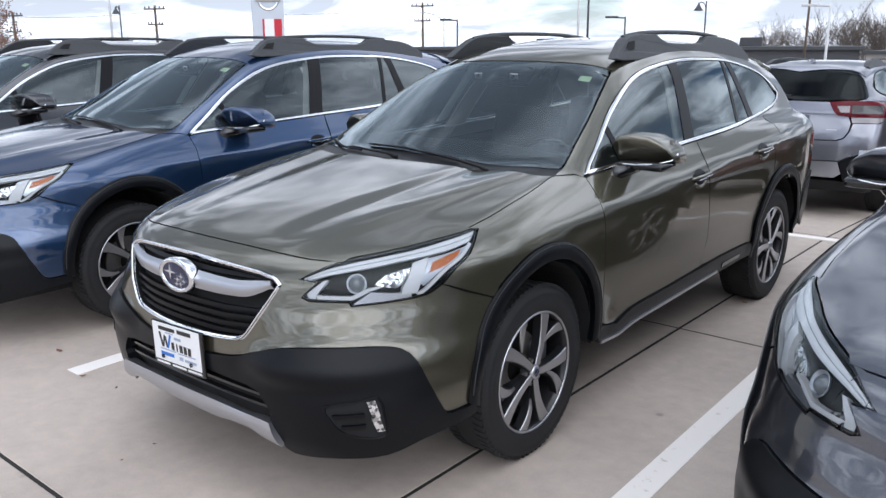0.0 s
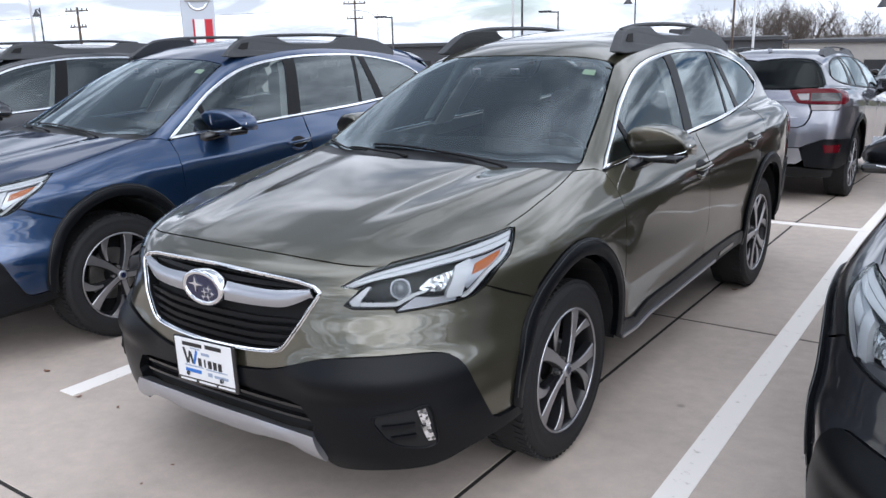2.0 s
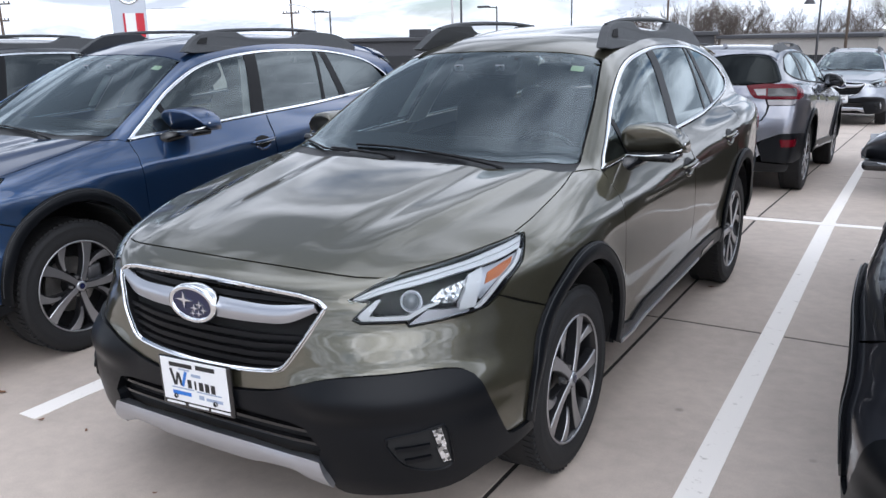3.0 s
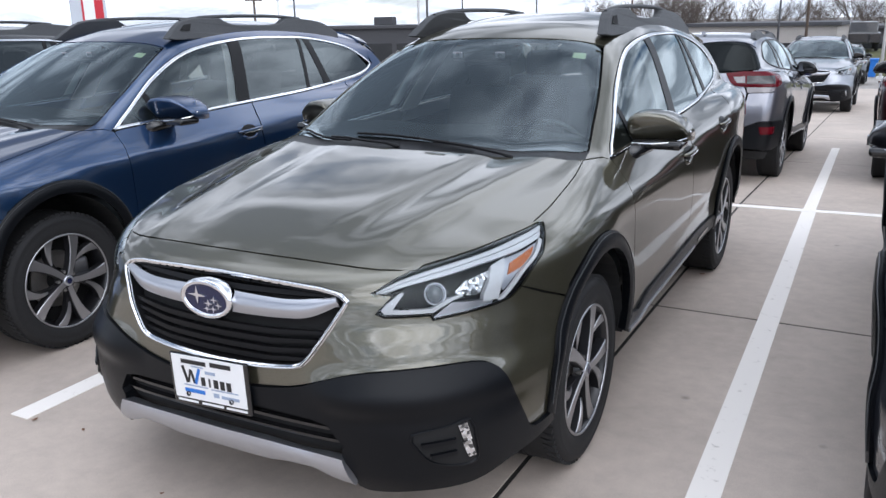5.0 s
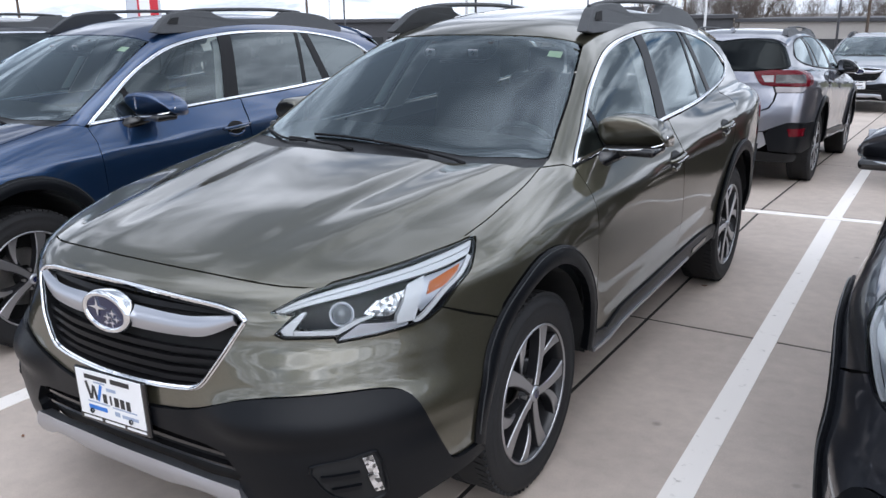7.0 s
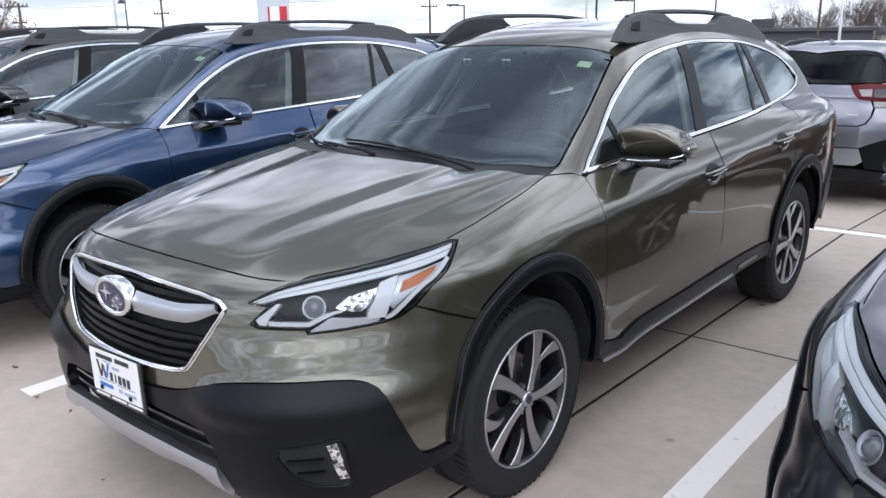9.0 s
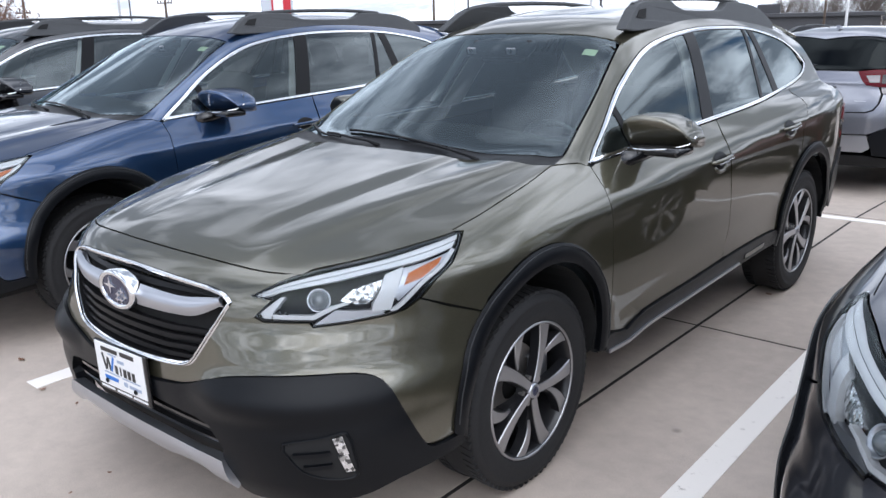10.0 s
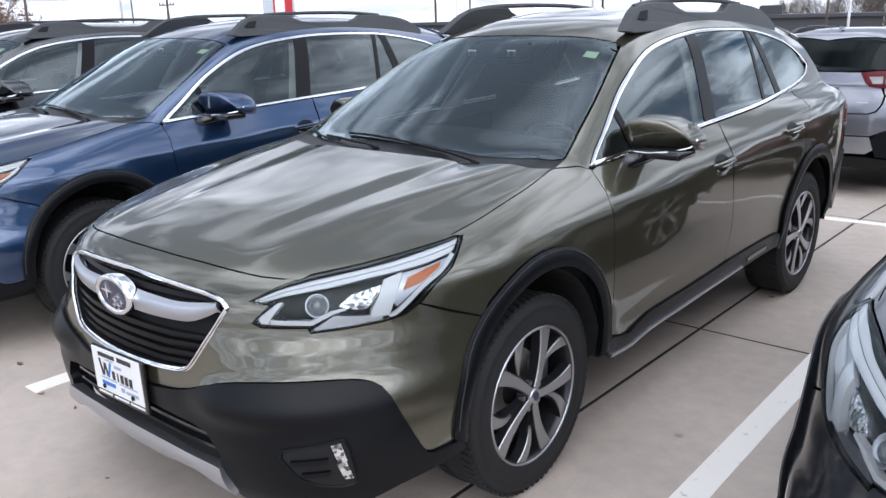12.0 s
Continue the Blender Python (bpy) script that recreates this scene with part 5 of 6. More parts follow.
def concrete(name, base, island=True):
    m, n, l, b = material(name)
    co = n.new("ShaderNodeTexCoord")
    info = n.new("ShaderNodeObjectInfo")
    geo = n.new("ShaderNodeNewGeometry")

    def noise_tex(scale, detail, rough=0.6):
        t = n.new("ShaderNodeTexNoise")
        t.inputs["Scale"].default_value, t.inputs["Detail"].default_value, t.inputs["Roughness"].default_value = scale, detail, rough
        l.new(geo.outputs["Position"], t.inputs["Vector"])
        return t

    def span(src, lo, hi, a=0.3, c=0.7):
        r = n.new("ShaderNodeMapRange")
        r.inputs["From Min"].default_value, r.inputs["From Max"].default_value = a, c
        r.inputs["To Min"].default_value, r.inputs["To Max"].default_value = lo, hi
        l.new(src, r.inputs["Value"])
        return r.outputs[0]

    def times(a, c):
        t = n.new("ShaderNodeMath")
        t.operation = "MULTIPLY"
        l.new(a, t.inputs[0])
        l.new(c, t.inputs[1])
        return t.outputs[0]
    fine, mid, wide = noise_tex(230, 3), noise_tex(11, 6, 0.65), noise_tex(0.9, 6)
    spots = n.new("ShaderNodeTexVoronoi")
    spots.inputs["Scale"].default_value = 1.7
    l.new(geo.outputs["Position"], spots.inputs["Vector"])
    v = times(span(fine.outputs["Fac"], 0.88, 1.12), span(mid.outputs["Fac"], 0.90, 1.07))
    v = times(v, span(wide.outputs["Fac"], 0.84, 1.1))
    v = times(v, span(info.outputs["Random"], 0.95, 1.04, 0, 1))
    v = times(v, span(spots.outputs["Distance"], 0.62, 1.0, 0.02, 0.045))
    tone = n.new("ShaderNodeVectorMath")
    tone.operation = "SCALE"
    tone.inputs[0].default_value = base
    l.new(v, tone.inputs["Scale"])
    l.new(tone.outputs["Vector"], b.inputs["Base Color"])
    b.inputs["Roughness"].default_value = 0.75
    bp = n.new("ShaderNodeBump")
    bp.inputs["Strength"].default_value, bp.inputs["Distance"].default_value = 0.25, 0.002
    l.new(fine.outputs["Fac"], bp.inputs["Height"])
    l.new(bp.outputs["Normal"], b.inputs["Normal"])
    return m


def worn_paint(name, paint, under):
    m, n, l, b = material(name)
    geo = n.new("ShaderNodeNewGeometry")
    t = n.new("ShaderNodeTexNoise")
    t.inputs["Scale"].default_value, t.inputs["Detail"].default_value, t.inputs["Roughness"].default_value = 16, 9, 0.72
    l.new(geo.outputs["Position"], t.inputs["Vector"])
    ramp_ = n.new("ShaderNodeValToRGB")
    ramp_.color_ramp.elements[0].position, ramp_.color_ramp.elements[0].color = 0.31, (*under, 1)
    ramp_.color_ramp.elements[1].position, ramp_.color_ramp.elements[1].color = 0.40, (*paint, 1)
    l.new(t.outputs["Fac"], ramp_.inputs["Fac"])
    l.new(ramp_.outputs["Color"], b.inputs["Base Color"])
    b.inputs["Roughness"].default_value = 0.6
    return m


CONCRETE = concrete("concrete", (0.49, 0.417, 0.358))
ASPHALT = concrete("far_lot_surface", (0.30, 0.275, 0.25))
LINEPAINT = worn_paint("line_paint", (0.86, 0.81, 0.755), (0.5, 0.45, 0.40))
JOINT = plain("joint_filler", (0.02, 0.018, 0.016), 0.9, grain=0.3, scale=90)

bm = bmesh.new()
ys = [-400, -60, -14, 4.85, 26, 60, 120, 900]
prev = None
for y in ys:
    row = [bm.verts.new((x, y, lot_z(y) - 0.05)) for x in (-900, -40, 0, 40, 900)]
    if prev:
        for i in range(4):
            bm.faces.new((prev[i], prev[i + 1], row[i + 1], row[i]))
    prev = row
tagged(part("ground", bm, ASPHALT), "pale weathered paved ground of the lot", "ground", kind="structure")
pave = tagged(empty("pavement"), "pale grey-tan concrete slabs with dark filled joints", "pavement", kind="structure")
xs_j = [-17.6, -13.94, -10.28, -6.62, -2.96, 0.705, 4.37, 8.03, 11.7, 15.4, 19.0]
ys_j = [-10.5, -7.4, -4.5, -1.40, 1.82, 4.85, 8.1, 11.4, 14.7, 18.0, 21.3, 26.0, 31.0]
bm = bmesh.new()
for a, b in zip(ys_j, ys_j[1:]):
    bm.faces.new([bm.verts.new((x, y, lot_z(y) - 0.0025)) for x, y in ((xs_j[0], a), (xs_j[-1], a), (xs_j[-1], b), (xs_j[0], b))])
part("joint_filler", bm, JOINT, pave)

# painted bays: lines slightly askew to the cars
LINE_X = lambda k, y: 1.357 - 0.0165 * y + 2.785 * k


def painted(corners_of, y0, y1, n, label):
    bm = bmesh.new()
    rows = []
    for i in range(n + 1):
        y = y0 + (y1 - y0) * i / n
        a, b = corners_of(y)
        z = lot_z(y)
        rows.append([bm.verts.new(p) for p in ((a, y, z - 0.004), (a, y, z + 0.003), (b, y, z + 0.003), (b, y, z - 0.004))])
    for p, q in zip(rows, rows[1:]):
        for i in range(3):
            bm.faces.new((p[i], p[i + 1], q[i + 1], q[i]))
    bm.faces.new(rows[0][::-1]), bm.faces.new(rows[-1])
    bmesh.ops.recalc_face_normals(bm, faces=bm.faces)
    return tagged(part("bay_line", bm, LINEPAINT), label, "road marking", "parking bay lines", "structure")


for k in range(-4, 4):
    far = 4.85
    painted(lambda y, k=k: (LINE_X(k, y) - 0.056, LINE_X(k, y) + 0.056), -0.79, far, 6, "worn white painted bay line on concrete")
    painted(lambda y, k=k: (LINE_X(k, y) - 0.05, LINE_X(k, y) + 0.05), far + 0.002, 9.9, 6, "worn white painted bay line on concrete")
bm = bmesh.new()
rows = []
for x in np.linspace(-13, 12, 30):
    yc = 4.69 + 0.055 * x
    rows.append([bm.verts.new(p) for p in ((x, yc - 0.05, -0.004), (x, yc - 0.05, 0.0045), (x, yc + 0.05, 0.0045), (x, yc + 0.05, -0.004))])
for p, q in zip(rows, rows[1:]):
    for i in range(3):
        bm.faces.new((p[i], q[i], q[i + 1], p[i + 1]))
bmesh.ops.recalc_face_normals(bm, faces=bm.faces)
tagged(part("bay_line", bm, LINEPAINT), "white painted line across the bays' heads", "road marking", "parking bay lines", "structure")


# ---- the other estate cars in the row ----
def parked(colour, m, label):
    return tagged(repaint(copy_thing(main, m), colour), label, "car", "parked estate cars")


parked((0.017, 0.048, 0.122), pose(-2.79, -0.10, 0), "dark blue metallic estate car with black cladding and roof rails")
parked((0.015, 0.016, 0.020), pose(-5.47, -0.27, 0), "black metallic estate car with chrome window trim")
grey = parked((0.085, 0.09, 0.108), pose(2.755, 0.11, 0), "dark grey metallic estate car with black cladding")
# the grey car's amber panels, silver when seen edge-on, get the guide's colour
for ob in grey.children_recursive:
    if ob.name.startswith("amber_reflector"):
        ob.name = "lamp_panel"
        ob.data = ob.data.copy()
        ob.data.materials[0] = DRL
        tagged(ob, "silver lamp panel")


# ---- smaller cars of the rows behind ----
def lower_roof(p, k):
    """Flattens what stands above the window line."""
    return np.stack([p[:, 0], p[:, 1], np.where(p[:, 2] > 1.38, 1.38 + (p[:, 2] - 1.38) * k, p[:, 2])], 1)


def hatch_form(p):
    p = lower_roof(p, 0.70)
    q = p.copy()
    q[:, 0] *= 0.965
    q[:, 1] = np.where(p[:, 1] < 0, p[:, 1] * 0.88, np.where(p[:, 1] > 2.745, 2.665 + (p[:, 1] - 2.745) * 0.86, p[:, 1] * 0.971))
    q[:, 2] = np.where(p[:, 2] > 0.357, 0.357 + (p[:, 2] - 0.357) * 0.965, p[:, 2])
    return q


def suv_form(p):
    p = lower_roof(p, 0.80)
    q = p.copy()
    q[:, 0] *= 0.975
    q[:, 1] = np.where(p[:, 1] < 0, p[:, 1] * 0.93, p[:, 1] * 0.973)
    q[:, 2] = np.where(p[:, 2] > 0.357, 0.357 + (p[:, 2] - 0.357) * 1.045, p[:, 2])
    return q


def on_lot(x, y, turn):
    return pose(x, y, lot_z(y), -2.18, 0, 0) @ pose(0, 0, 0, 0, 0, turn)


BUILD["twist"] = hatch_form
hatch = tagged(repaint(wagon("hatch"), (0.235, 0.24, 0.275)), "silver metallic compact crossover with black bumper corners", "car", "parked crossovers")
hatch.matrix_basis = on_lot(-0.05, 6.75 + 2.665, 180)
BUILD["twist"] = suv_form
suv = tagged(repaint(wagon("suv"), (0.25, 0.265, 0.295)), "silver metallic sport utility car facing the lane", "car", "parked crossovers")
suv.matrix_basis = on_lot(0.17, 17.75, 0)
BUILD["twist"] = None
tagged(repaint(copy_thing(hatch, on_lot(2.56, 7.2 + 2.665, 180)), (0.07, 0.012, 0.014)), "dark red metallic crossover parked tail first", "car", "parked crossovers")
tagged(repaint(copy_thing(suv, on_lot(-0.10, 37.0, 0)), (0.05, 0.06, 0.07)), "dark grey sport utility car in the far row", "car", "parked crossovers")

# ---- distance: building, sign, poles, bare trees ----
WALL = plain("painted_block_wall", (0.42, 0.39, 0.36), 0.8, grain=0.08, scale=3, vary=0.12)
ROOFING = plain("dark_roof_edge", (0.06, 0.06, 0.065), 0.7, grain=0.1, scale=4)
DARKWIN = plain("dark_window", (0.02, 0.022, 0.025), 0.15, coat=0.5)
POLEWHITE = plain("white_pole_paint", (0.62, 0.62, 0.62), 0.45, grain=0.05, scale=6)
POLEDARK = plain("dark_pole_paint", (0.05, 0.05, 0.055), 0.5, grain=0.1, scale=6)
TIMBER = plain("weathered_timber", (0.12, 0.09, 0.07), 0.85, grain=0.25, scale=9, vary=0.2)
SIGNGREY = plain("sign_panel", (0.52, 0.55, 0.6), 0.4, 0.2, grain=0.03, scale=2)
SIGNRED = plain("sign_red", (0.5, 0.015, 0.03), 0.4)
BARK = plain("bare_bark", (0.12, 0.098, 0.083), 0.9, grain=0.3, scale=8, vary=0.25)
DRYLEAF = plain("dry_leaves", (0.20, 0.10, 0.06), 0.85, grain=0.3, scale=5)
BINBLUE = plain("blue_plastic", (0.02, 0.16, 0.55), 0.45, grain=0.08, scale=20)
GRASS = plain("winter_grass", (0.09, 0.092, 0.042), 0.95, grain=0.35, scale=3, vary=0.3)
BASE = -2.36


def bearing(deg, dist):
    """A place in the distance, by its bearing from the front of the row."""
    return 2.0 + dist * math.sin(radians(deg)), -2.6 + dist * math.cos(radians(deg))


def building(name, x0, y0, x1, y1, top, label, wall):
    b = empty(name)
    d = Vector((x1 - x0, y1 - y0, 0))
    n = d.length
    b.matrix_basis = Matrix.Translation((x0, y0, BASE)) @ Matrix.Rotation(math.atan2(d.y, d.x), 4, "Z")
    h = top - BASE
    part("wall", box((n, 14, h - 0.26), (n / 2, 7, (h - 0.26) / 2), 0), wall, b, "pale painted wall")
    part("roof", box((n + 0.6, 14.6, 0.26), (n / 2, 7, h - 0.13), 0.03), ROOFING, b, "dark flat roof edge")
    for i in range(int(n // 5)):
        part("window", box((4.6, 0.1, 1.5), (2.5 + 5 * i, -0.03, h - 2.2), 0.02), DARKWIN, b)
    for i in range(int(n // 17)):
        part("roof_unit", box((1.7, 1.4, 0.7), (13 + 17 * i, 5, h + 0.35), 0.05), ROOFING, b, "grey rooftop unit")
    return tagged(b, label, "building")


building("low_building", *bearing(-43, 75), *bearing(-13, 68), 1.35, "long low building with a dark flat roof", ROOFING)
building("low_building", *bearing(-12.6, 68), *bearing(-3.5, 66), 1.05, "low pale building with a dark roof edge", WALL)
building("low_building", *bearing(-3.0, 78), *bearing(12, 80), 0.6, "distant low dark building", ROOFING)


def lamp_post(deg, dist, top, kind, mat=POLEDARK):
    x, y = bearing(deg, dist)
    zb = lot_z(y) - 0.05
    p = empty("street_lamp")
    p.matrix_basis = Matrix.Translation((x, y, zb))
    h = top - zb
    part("pole", tube([(0, 0, 0), (0, 0, h)], [0.085, 0.055], 10), mat, p, smooth=True)
    part("base_plate", box((0.4, 0.4, 0.12), (0, 0, 0.06), 0.02), mat, p)
    if kind == "box":
        part("arm", tube([(0, 0, h - 0.08), (-0.9, 0, h - 0.02)], 0.05, 8), mat, p)
        part("lamp_head", box((0.85, 0.4, 0.14), (-1.05, 0, h), 0.03), mat, p, "flat box lamp head")
    elif kind == "bell":
        part("arm", tube(smooth_line([(0, 0, h - 0.5), (-0.25, 0, h - 0.1), (-0.6, 0, h - 0.12)], 0.1), 0.04, 8), mat, p)
        part("lamp_head", lathe([(0.06, 0.0), (0.1, -0.18), (0.2, -0.36), (0.36, -0.6), (0.34, -0.62)], 16, "Z", m=Matrix.Translation((-0.62, 0, h - 0.08))), mat, p, "bell-shaped lamp shade")
    elif kind == "arm":
        part("arm", tube(smooth_line([(0, 0, h - 0.5), (-0.9, 0, h + 0.1), (-2.2, 0, h + 0.35)], 0.2), 0.05, 8), mat, p)
        part("lamp_head", box((0.7, 0.25, 0.12), (-2.5, 0, h + 0.36), 0.04), mat, p)
    return tagged(p, {"box": "tall lot lamp with a flat box head", "bell": "dark street lamp with a bell shade", "arm": "street lamp on a long curved arm", "": "plain tall pole on the lot"}[kind], "lamp post" if kind else "pole")


def power_pole(deg, dist, top):
    x, y = bearing(deg, dist)
    p = empty("power_pole")
    p.matrix_basis = Matrix.Translation((x, y, BASE - 0.05)) @ Matrix.Rotation(radians(20), 4, "Z")
    h = top - BASE
    part("pole", tube([(0, 0, 0), (0, 0, h)], [0.17, 0.11], 8), TIMBER, p)
    for z, w in ((h - 0.35, 2.6), (h - 1.9, 1.9)):
        part("cross_arm", box((w, 0.12, 0.14), (0, -0.1, z), 0.01), TIMBER, p)
        for k in (-0.45, -0.25, 0.25, 0.45):
            part("insulator", lathe([(0.03, 0), (0.07, 0.05), (0.05, 0.2), (0.0, 0.22)], 8, "Z", m=Matrix.Translation((k * w, -0.1, z + 0.07))), POLEDARK, p)
    return tagged(p, "weathered timber power pole with cross arms", "power pole")


def pylon(deg, dist, w, top):
    x, y = bearing(deg, dist)
    zb = BASE
    p = empty("pylon_sign")
    p.matrix_basis = Matrix.Translation((x, y, zb)) @ Matrix.Rotation(radians(-deg), 4, "Z")
    h = top - zb
    part("column", box((w, 0.55, h), (0, 0, h / 2), 0.06), SIGNGREY, p, "pale grey sign column")
    z0 = 1.95 - zb
    part("red_panel", box((w * 0.24, 0.04, 1.6), (w * 0.30, -0.29, z0 + 0.8 - 0.15), 0), SIGNRED, p, "red vertical panel")
    part("white_panel", box((w * 0.30, 0.04, 1.6), (w * 0.03, -0.29, z0 + 0.8 - 0.15), 0), CARD, p, "white vertical panel")
    part("red_edge", box((w * 0.06, 0.04, 1.6), (-w * 0.15, -0.29, z0 + 0.65), 0), SIGNRED, p)
    part("emblem_ring", lathe([(0.56, 0.0), (0.6, 0.05), (0.72, 0.05), (0.76, 0.0)], 40, "Z", m=Matrix.Translation((0.05, -0.29, z0 + 2.75)) @ Matrix.Rotation(radians(90), 4, "X")), CHROME, p, "plain chrome ring emblem", True)
    part("emblem_bar", box((1.75, 0.1, 0.26), (0.05, -0.33, z0 + 2.75), 0.04), STEEL, p, "plain grey bar across the ring")
    return tagged(p, "tall grey pylon sign with red and white panels", "sign")


def twig_tree(name, height, seed, leaves, label, spread=0.4):
    """A bare tree: tapered trunk, limbs and many fine twigs; some keep dry leaves."""
    rnd = random.Random(seed)
    t = empty(name)
    sets = {"trunk": ([], []), "branchwork": ([], []), "leaves": ([], [])}

    def limb(pts, rs, sides, key):
        v, f = sets[key]
        rows = []
        for i, (p, r) in enumerate(zip(pts, rs)):
            d = (pts[min(i + 1, len(pts) - 1)] - pts[max(i - 1, 0)]).normalized()
            e = d.orthogonal().normalized()
            g = d.cross(e)
            rows.append(len(v))
            v.extend(tuple(p + r * (math.cos(2 * math.pi * k / sides) * e + math.sin(2 * math.pi * k / sides) * g)) for k in range(sides))
        for a, b in zip(rows, rows[1:]):
            f.extend((a + k, a + (k + 1) % sides, b + (k + 1) % sides, b + k) for k in range(sides))

    def grow(p, d, length, r, depth):
        pts, rs = [p], [r]
        for i in range(3):
            d = (d + Vector((rnd.uniform(-1, 1), rnd.uniform(-1, 1), rnd.uniform(-0.4, 0.8))) * 0.17).normalized()
            p = p + d * length / 3
            pts.append(p)
            rs.append(max(r * (1 - 0.17 * (i + 1)), 0.005))
        limb(pts, rs, 6 if depth < 2 else 3, "trunk" if depth < 2 else "branchwork")
        if depth == 5:
            v, f = sets["leaves"]
            for _ in range(leaves):
                c = pts[rnd.randint(1, 3)] + Vector((rnd.gauss(0, 0.12), rnd.gauss(0, 0.12), rnd.gauss(0, 0.12)))
                a = Vector((rnd.gauss(0, 1), rnd.gauss(0, 1), rnd.gauss(0, 1))).normalized() * 0.10
                b = Vector((rnd.gauss(0, 1), rnd.gauss(0, 1), rnd.gauss(0, 1))).normalized() * 0.07
                k = len(v)
                v.extend([tuple(c - a), tuple(c + b), tuple(c + a), tuple(c - b)])
                f.append((k, k + 1, k + 2, k + 3))
            return
        for k in range({0: 6, 1: 4, 2: 4, 3: 3, 4: 3}[depth]):
            at = pts[1 + (k % 3)] if depth else pts[1 + (k % 3)]
            out_d = Vector((rnd.gauss(0, 1), rnd.gauss(0, 1), rnd.uniform(0.1, 0.9)))
            nd = (d * (1 - spread) + out_d.normalized() * (spread + 0.2)).normalized()
            grow(at, nd, length * rnd.uniform(0.55, 0.78), max(r * rnd.uniform(0.35, 0.55), 0.007), depth + 1)

    grow(Vector((0, 0, 0)), Vector((0, 0, 1)), height * 0.36, height * 0.02, 0)
    for key, mat, lab in (("trunk", BARK, "grey-brown tapered trunk and limbs"), ("branchwork", BARK, "fine bare twigs"), ("leaves", DRYLEAF, "sparse brown dry leaves")):
        v, f = sets[key]
        if v:
            me = bpy.data.meshes.new(key)
            me.from_pydata(v, [], f)
            ob = link_mesh(key, me, mat, t, lab)
            if key != "trunk":
                tagged(ob, kind="stuff")
    return tagged(t, label, "tree", "bare trees")


def stand(deg, dist, size=1.0, turn=0.0):
    x, y = bearing(deg, dist)
    return Matrix.Translation((x, y, BASE - 0.1)) @ Matrix.Rotation(turn, 4, "Z") @ Matrix.Scale(size, 4)


kinds = [twig_tree("bare_tree", 9.0, 3, 0, "leafless winter tree with fine twigs", 0.42),
         twig_tree("bare_tree", 8.0, 8, 0, "leafless spreading winter tree", 0.52),
         twig_tree("bare_tree", 8.5, 14, 2, "winter tree with a few brown leaves", 0.45)]
kinds[0].matrix_basis, kinds[1].matrix_basis, kinds[2].matrix_basis = stand(-15.5, 92), stand(-12.4, 96), stand(-68.0, 62, 0.95)
rnd = random.Random(5)
for deg, dist, size in [(-20.6, 101, 0.62), (-19.9, 96, 0.72), (-19.0, 99, 0.82), (-18.4, 93, 0.86), (-17.2, 104, 1.0), (-13.9, 95, 0.95), (-12.8, 91, 0.9), (-11.8, 100, 1.0), (-10.6, 103, 1.0), (-17.8, 95, 0.85), (-16.6, 98, 0.85), (-14.4, 90, 1.0), (-13.4, 99, 1.05), (-11.2, 93, 1.0), (-10.2, 97, 0.95), (-9.3, 92, 0.9), (-7.2, 100, 0.8), (-6.2, 95, 0.9), (-5.0, 99, 0.95),
                        (-3.9, 94, 0.9), (-2.8, 98, 1.0), (-1.8, 93, 0.95), (-0.6, 97, 1.0), (0.6, 95, 1.0), (1.8, 99, 1.05), (3.2, 94, 1.0), (5, 97, 1.0), (7, 95, 1.0), (9, 98, 1.0), (11, 96, 1.0),
                        (-12.0, 112, 1.1), (-14.0, 112, 1.1), (-8.4, 115, 1.0), (-15.8, 116, 1.0), (-4.4, 115, 1.1), (-2.0, 114, 1.1), (0, 112, 1.1), (-59.2, 80, 0.62), (-55.6, 95, 0.5), (-19.4, 104, 0.6)]:
    copy_thing(kinds[rnd.randint(0, 1)], stand(deg, dist, size * rnd.uniform(0.92, 1.1), rnd.random() * 6))
for deg, dist, size in [(-66.6, 66, 0.8), (-65.4, 72, 0.62), (-70.5, 60, 1.0)]:
    copy_thing(kinds[2], stand(deg, dist, size, rnd.random() * 6))

pylon(-51.1, 62, 2.25, 9.6)
power_pole(-40.9, 92, 6.0)
power_pole(-58.3, 92, 5.6)
power_pole(-66.5, 95, 4.9)
def cable(a, b, za, zb, sag):
    (xa, ya), (xb, yb) = bearing(*a), bearing(*b)
    pts = [(xa + (xb - xa) * t, ya + (yb - ya) * t, za + (zb - za) * t - sag * 4 * t * (1 - t)) for t in np.linspace(0, 1, 14)]
    return tagged(part("power_cable", tube(pts, 0.02, 4), POLEDARK), "thin dark overhead power cable", "cable", "power cables")


cable((-58.3, 92), (-40.9, 92), 5.0, 5.5, 0.6)
cable((-66.5, 95), (-58.3, 92), 4.4, 5.0, 0.3)
lamp_post(-60.9, 60, 9.5, "", POLEWHITE)
lamp_post(-68.8, 42, 7.0, "", POLEWHITE)
lamp_post(-60.4, 80, 5.0, "bell")
lamp_post(-39.4, 75, 4.0, "arm", POLEWHITE)
lamp_post(-38.4, 60, 3.3, "box", POLEDARK)
lamp_post(-30.2, 52, 9.0, "", POLEWHITE)
lamp_post(-29.6, 56, 9.0, "", POLEDARK)
lamp_post(-27.2, 60, 3.4, "box", POLEDARK)
lamp_post(-22.2, 70, 4.8, "bell")
lamp_post(-16.0, 58, 9.0, "", TIMBER)
lamp_post(-14.7, 50, 3.6, "box", POLEWHITE)
lamp_post(-6.9, 56, 3.6, "bell")
lamp_post(-5.3, 50, 9.0, "", TIMBER)
lamp_post(-0.9, 52, 8.0, "", POLEWHITE)


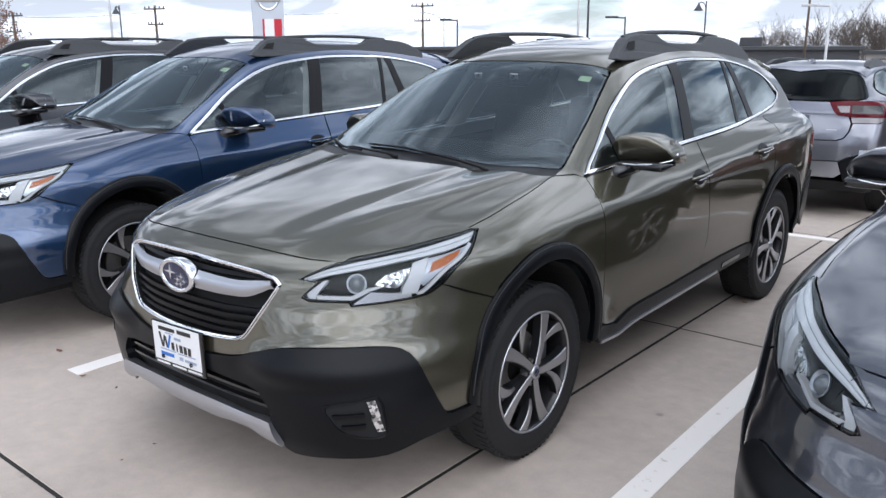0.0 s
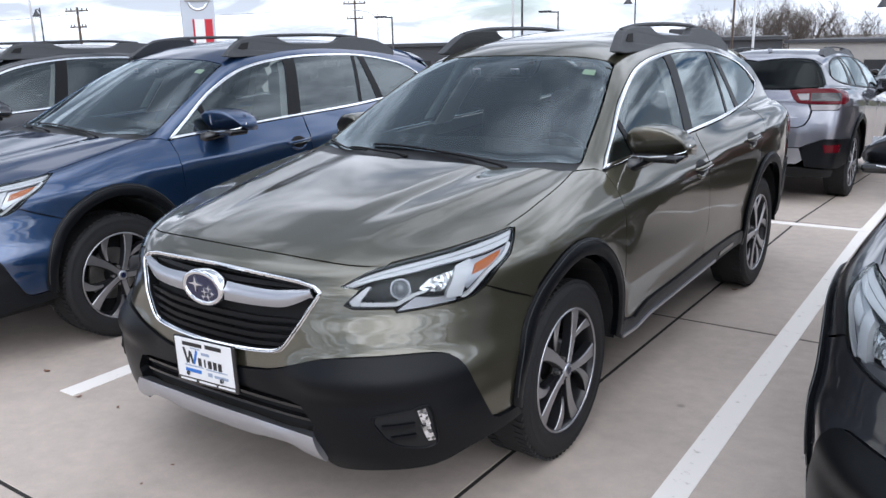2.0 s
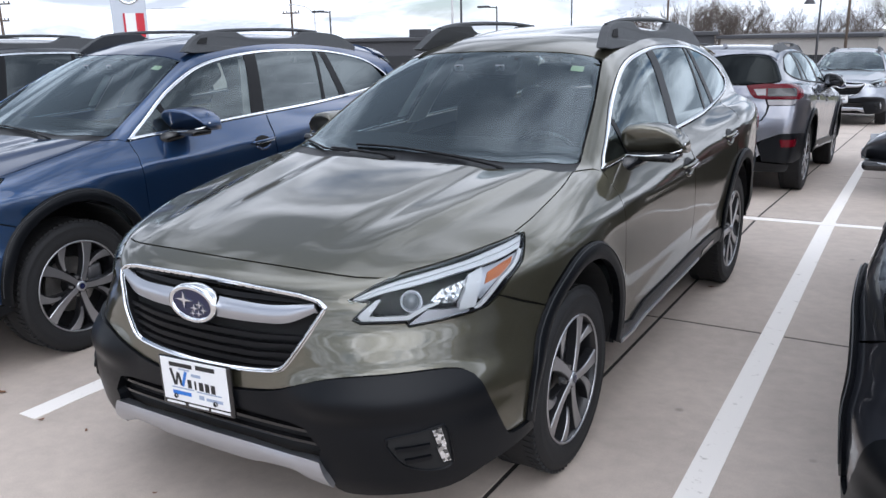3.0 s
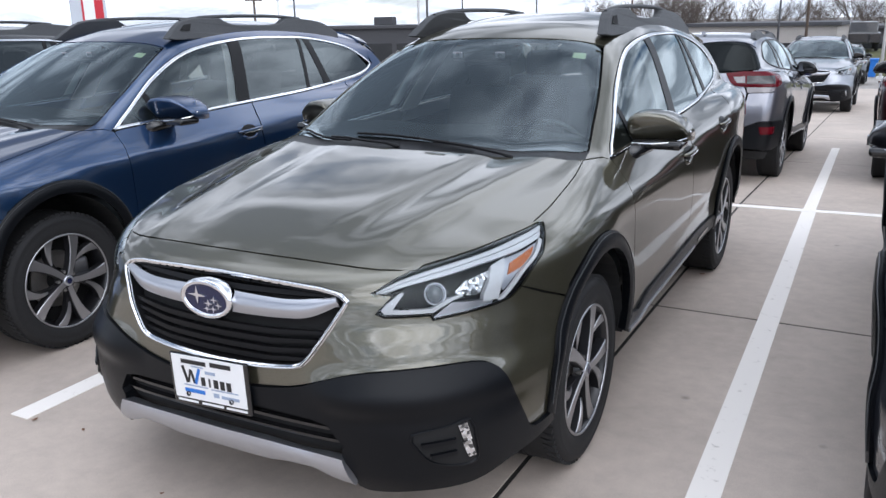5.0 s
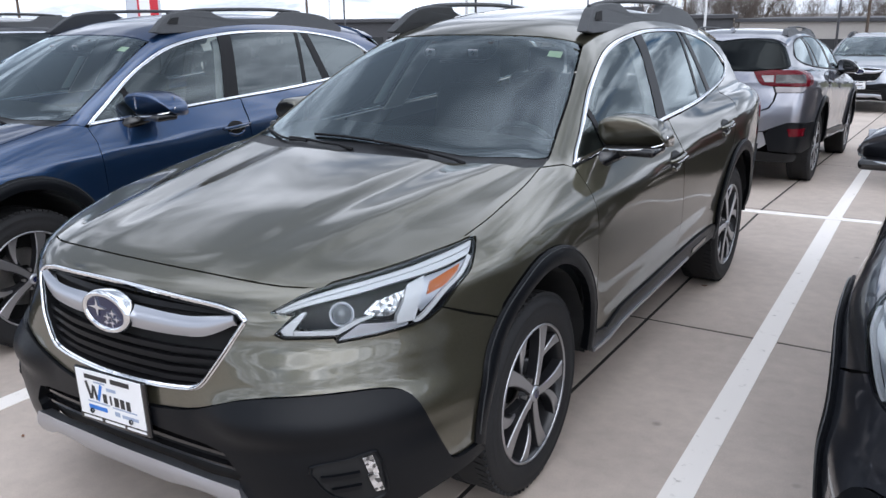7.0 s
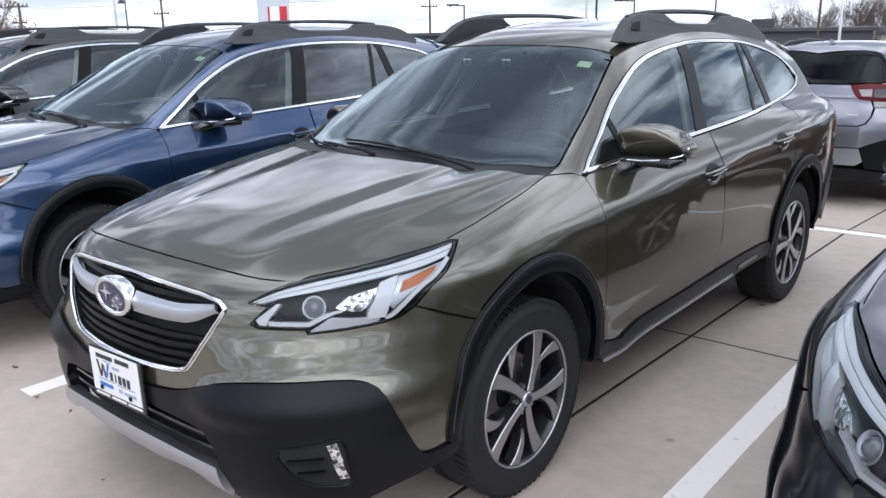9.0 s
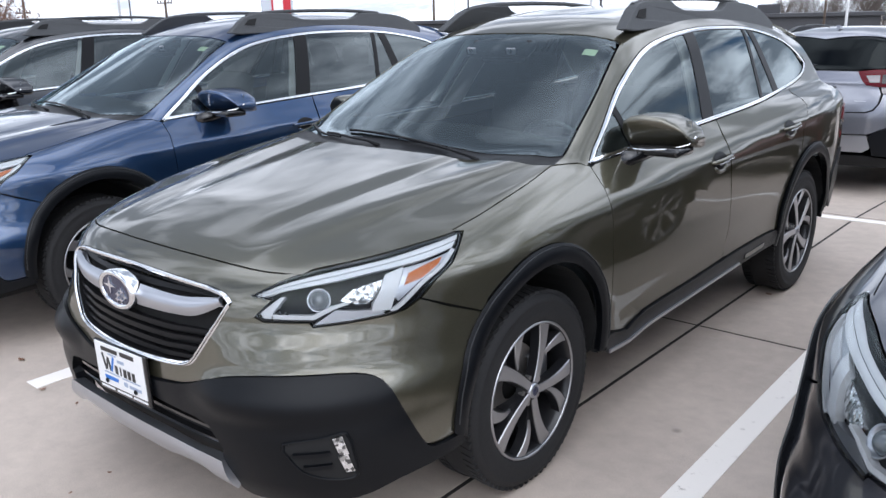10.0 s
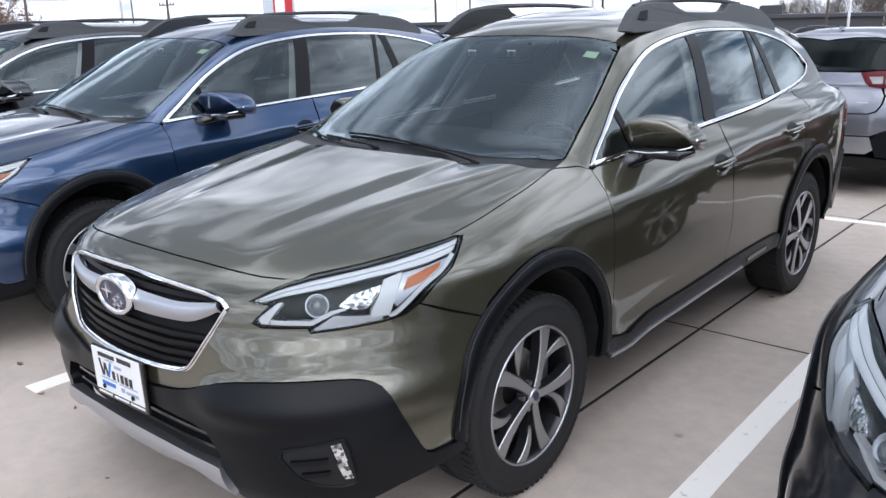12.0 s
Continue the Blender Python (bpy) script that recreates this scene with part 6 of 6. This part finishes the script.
# ---- blue bin and a dark pickup in the far lane ----
def bin_box(x, y):
    b = empty("recycling_bin", Matrix.Translation((x, y, lot_z(y))))
    bm = bmesh.new()
    lo = [bm.verts.new((a * 0.34, c * 0.34, 0.0)) for a, c in ((-1, -1), (1, -1), (1, 1), (-1, 1))]
    hi = [bm.verts.new((a * 0.42, c * 0.42, 0.95)) for a, c in ((-1, -1), (1, -1), (1, 1), (-1, 1))]
    bm.faces.new(lo[::-1]), bm.faces.new(hi)
    for i in range(4):
        bm.faces.new((lo[i], lo[(i + 1) % 4], hi[(i + 1) % 4], hi[i]))
    bmesh.ops.bevel(bm, geom=bm.edges[:], offset=0.03, segments=2, affect="EDGES", profile=0.5)
    part("body", bm, BINBLUE, b)
    part("lid", box((0.9, 0.92, 0.1), (0, 0, 1.0), 0.03), BINBLUE, b)
    return tagged(b, "bright blue plastic bin beside a pole", "bin")


bin_box(0.55, 52.0)


def pickup(x, y, turn):
    p = empty("pickup_truck", pose(x, y, -0.8, 0, 0, turn))
    part("body", slab([(-2.7, 0.5), (-2.7, 1.15), (-0.9, 1.2), (-0.9, 1.18), (2.7, 1.12), (2.75, 0.55), (1.6, 0.45), (-1.6, 0.45)], 1.9, Matrix.Translation((0, -0.95, 0)), bevel=0.05), BLACKPAINT, p)
    part("cab", slab([(-1.0, 1.1), (-0.75, 1.85), (0.75, 1.88), (1.25, 1.12)], 1.7, Matrix.Translation((0, -0.85, 0)), bevel=0.06), BLACKPAINT, p)
    for y_ in (-0.87, 0.855):
        part("window", slab([(-0.82, 1.2), (-0.64, 1.76), (-0.02, 1.78), (-0.02, 1.2)], 0.02, Matrix.Translation((0, y_, 0))), DARKWIN, p)
        part("window", slab([(0.08, 1.2), (0.08, 1.78), (0.66, 1.78), (1.05, 1.2)], 0.02, Matrix.Translation((0, y_, 0))), DARKWIN, p)
    for a in (-1.7, 1.75):
        for b in (-0.86, 0.86):
            part("wheel", lathe([(0.0, 0.0), (0.2, 0.02), (0.34, 0.08), (0.39, 0.02), (0.39, -0.15)], 24, m=Matrix.Translation((a, b, 0.39)) @ Matrix.Rotation(radians(90 if b > 0 else -90), 4, "Z")), RUBBER, p)
    return tagged(p, "black pickup truck standing crosswise", "truck")


BLACKPAINT = plain("black_car_paint", (0.012, 0.012, 0.014), 0.2, 0.2, coat=1.0)
pickup(-0.3, 61.0, 94)
bm = bmesh.new()
rows = []
for y, z in ((53.0, -2.4), (55.0, -1.7), (57.5, -1.05), (59.2, -0.81), (63.0, -0.80), (66.0, -2.4)):
    rows.append([bm.verts.new((x, y + 0.3 * math.sin(x), z + 0.05 * math.sin(x * 1.7 + y) * (z < -0.9) * (z > -2))) for x in np.linspace(-3, 16, 20)])
for a, b in zip(rows, rows[1:]):
    for i in range(19):
        bm.faces.new((a[i], a[i + 1], b[i + 1], b[i]))
tagged(part("ground_bank", bm, GRASS, smooth=True), "low winter-green grass bank behind the lot", "ground", kind="structure")


# ---- a few dry leaves and bits blown onto the concrete ----
def dry_leaf(x, y, size, turn, mat):
    """A small curled leaf lying on the slab."""
    bm = bmesh.new()
    rows = []
    for i in range(5):
        t = i / 4
        wide = size * 0.34 * math.sin(math.pi * (0.08 + 0.84 * t))
        lift = 0.003 + size * 0.16 * (2 * t - 1) ** 2
        rows.append([bm.verts.new(((t - 0.5) * size, k * wide, lift + size * 0.10 * k * k)) for k in (-1, 0, 1)])
    for a, b in zip(rows, rows[1:]):
        for k in range(2):
            bm.faces.new((a[k], a[k + 1], b[k + 1], b[k]))
    return tagged(part("dry_leaf", bm, mat, at=pose(x, y, 0, 0, 0, turn)), "small curled brown leaf lying on the concrete", "leaf", "blown leaves")


for x, y, size, turn in ((-1.76, -0.69, 0.050, 20), (-1.32, -0.78, 0.035, 75), (-1.05, -0.75, 0.028, 140), (-0.38, -0.95, 0.022, 40), (-0.36, -1.11, 0.018, 100), (0.83, 2.53, 0.045, 10)):
    dry_leaf(x, y, size * 0.75, turn, DRYLEAF)


# ---- slabs of the pavement, last ----
def slab_mesh(x0, x1, y0, y1):
    g = 0.012
    z0, z1 = lot_z(y0), lot_z(y1)
    top = [(x0 + g, y0 + g, z0), (x1 - g, y0 + g, z0), (x1 - g, y1 - g, z1), (x0 + g, y1 - g, z1)]
    lip = [(x0 + g - 0.003, y0 + g - 0.003, z0 - 0.0022), (x1 - g + 0.003, y0 + g - 0.003, z0 - 0.0022), (x1 - g + 0.003, y1 - g + 0.003, z1 - 0.0022), (x0 + g - 0.003, y1 - g + 0.003, z1 - 0.0022)]
    low = [(x, y, z - 0.03) for x, y, z in lip]
    v = top + lip + low
    f = [(0, 1, 2, 3)]
    for k in (0, 4):
        for i in range(4):
            j = (i + 1) % 4
            f.append((k + i, k + 4 + i, k + 4 + j, k + j))
    me = bpy.data.meshes.new("slab")
    me.from_pydata(v, [], f)
    return me


for xa, xb in zip(xs_j, xs_j[1:]):
    for ya, yb in zip(ys_j, ys_j[1:]):
        link_mesh("slab", slab_mesh(xa, xb, ya, yb), CONCRETE, pave)
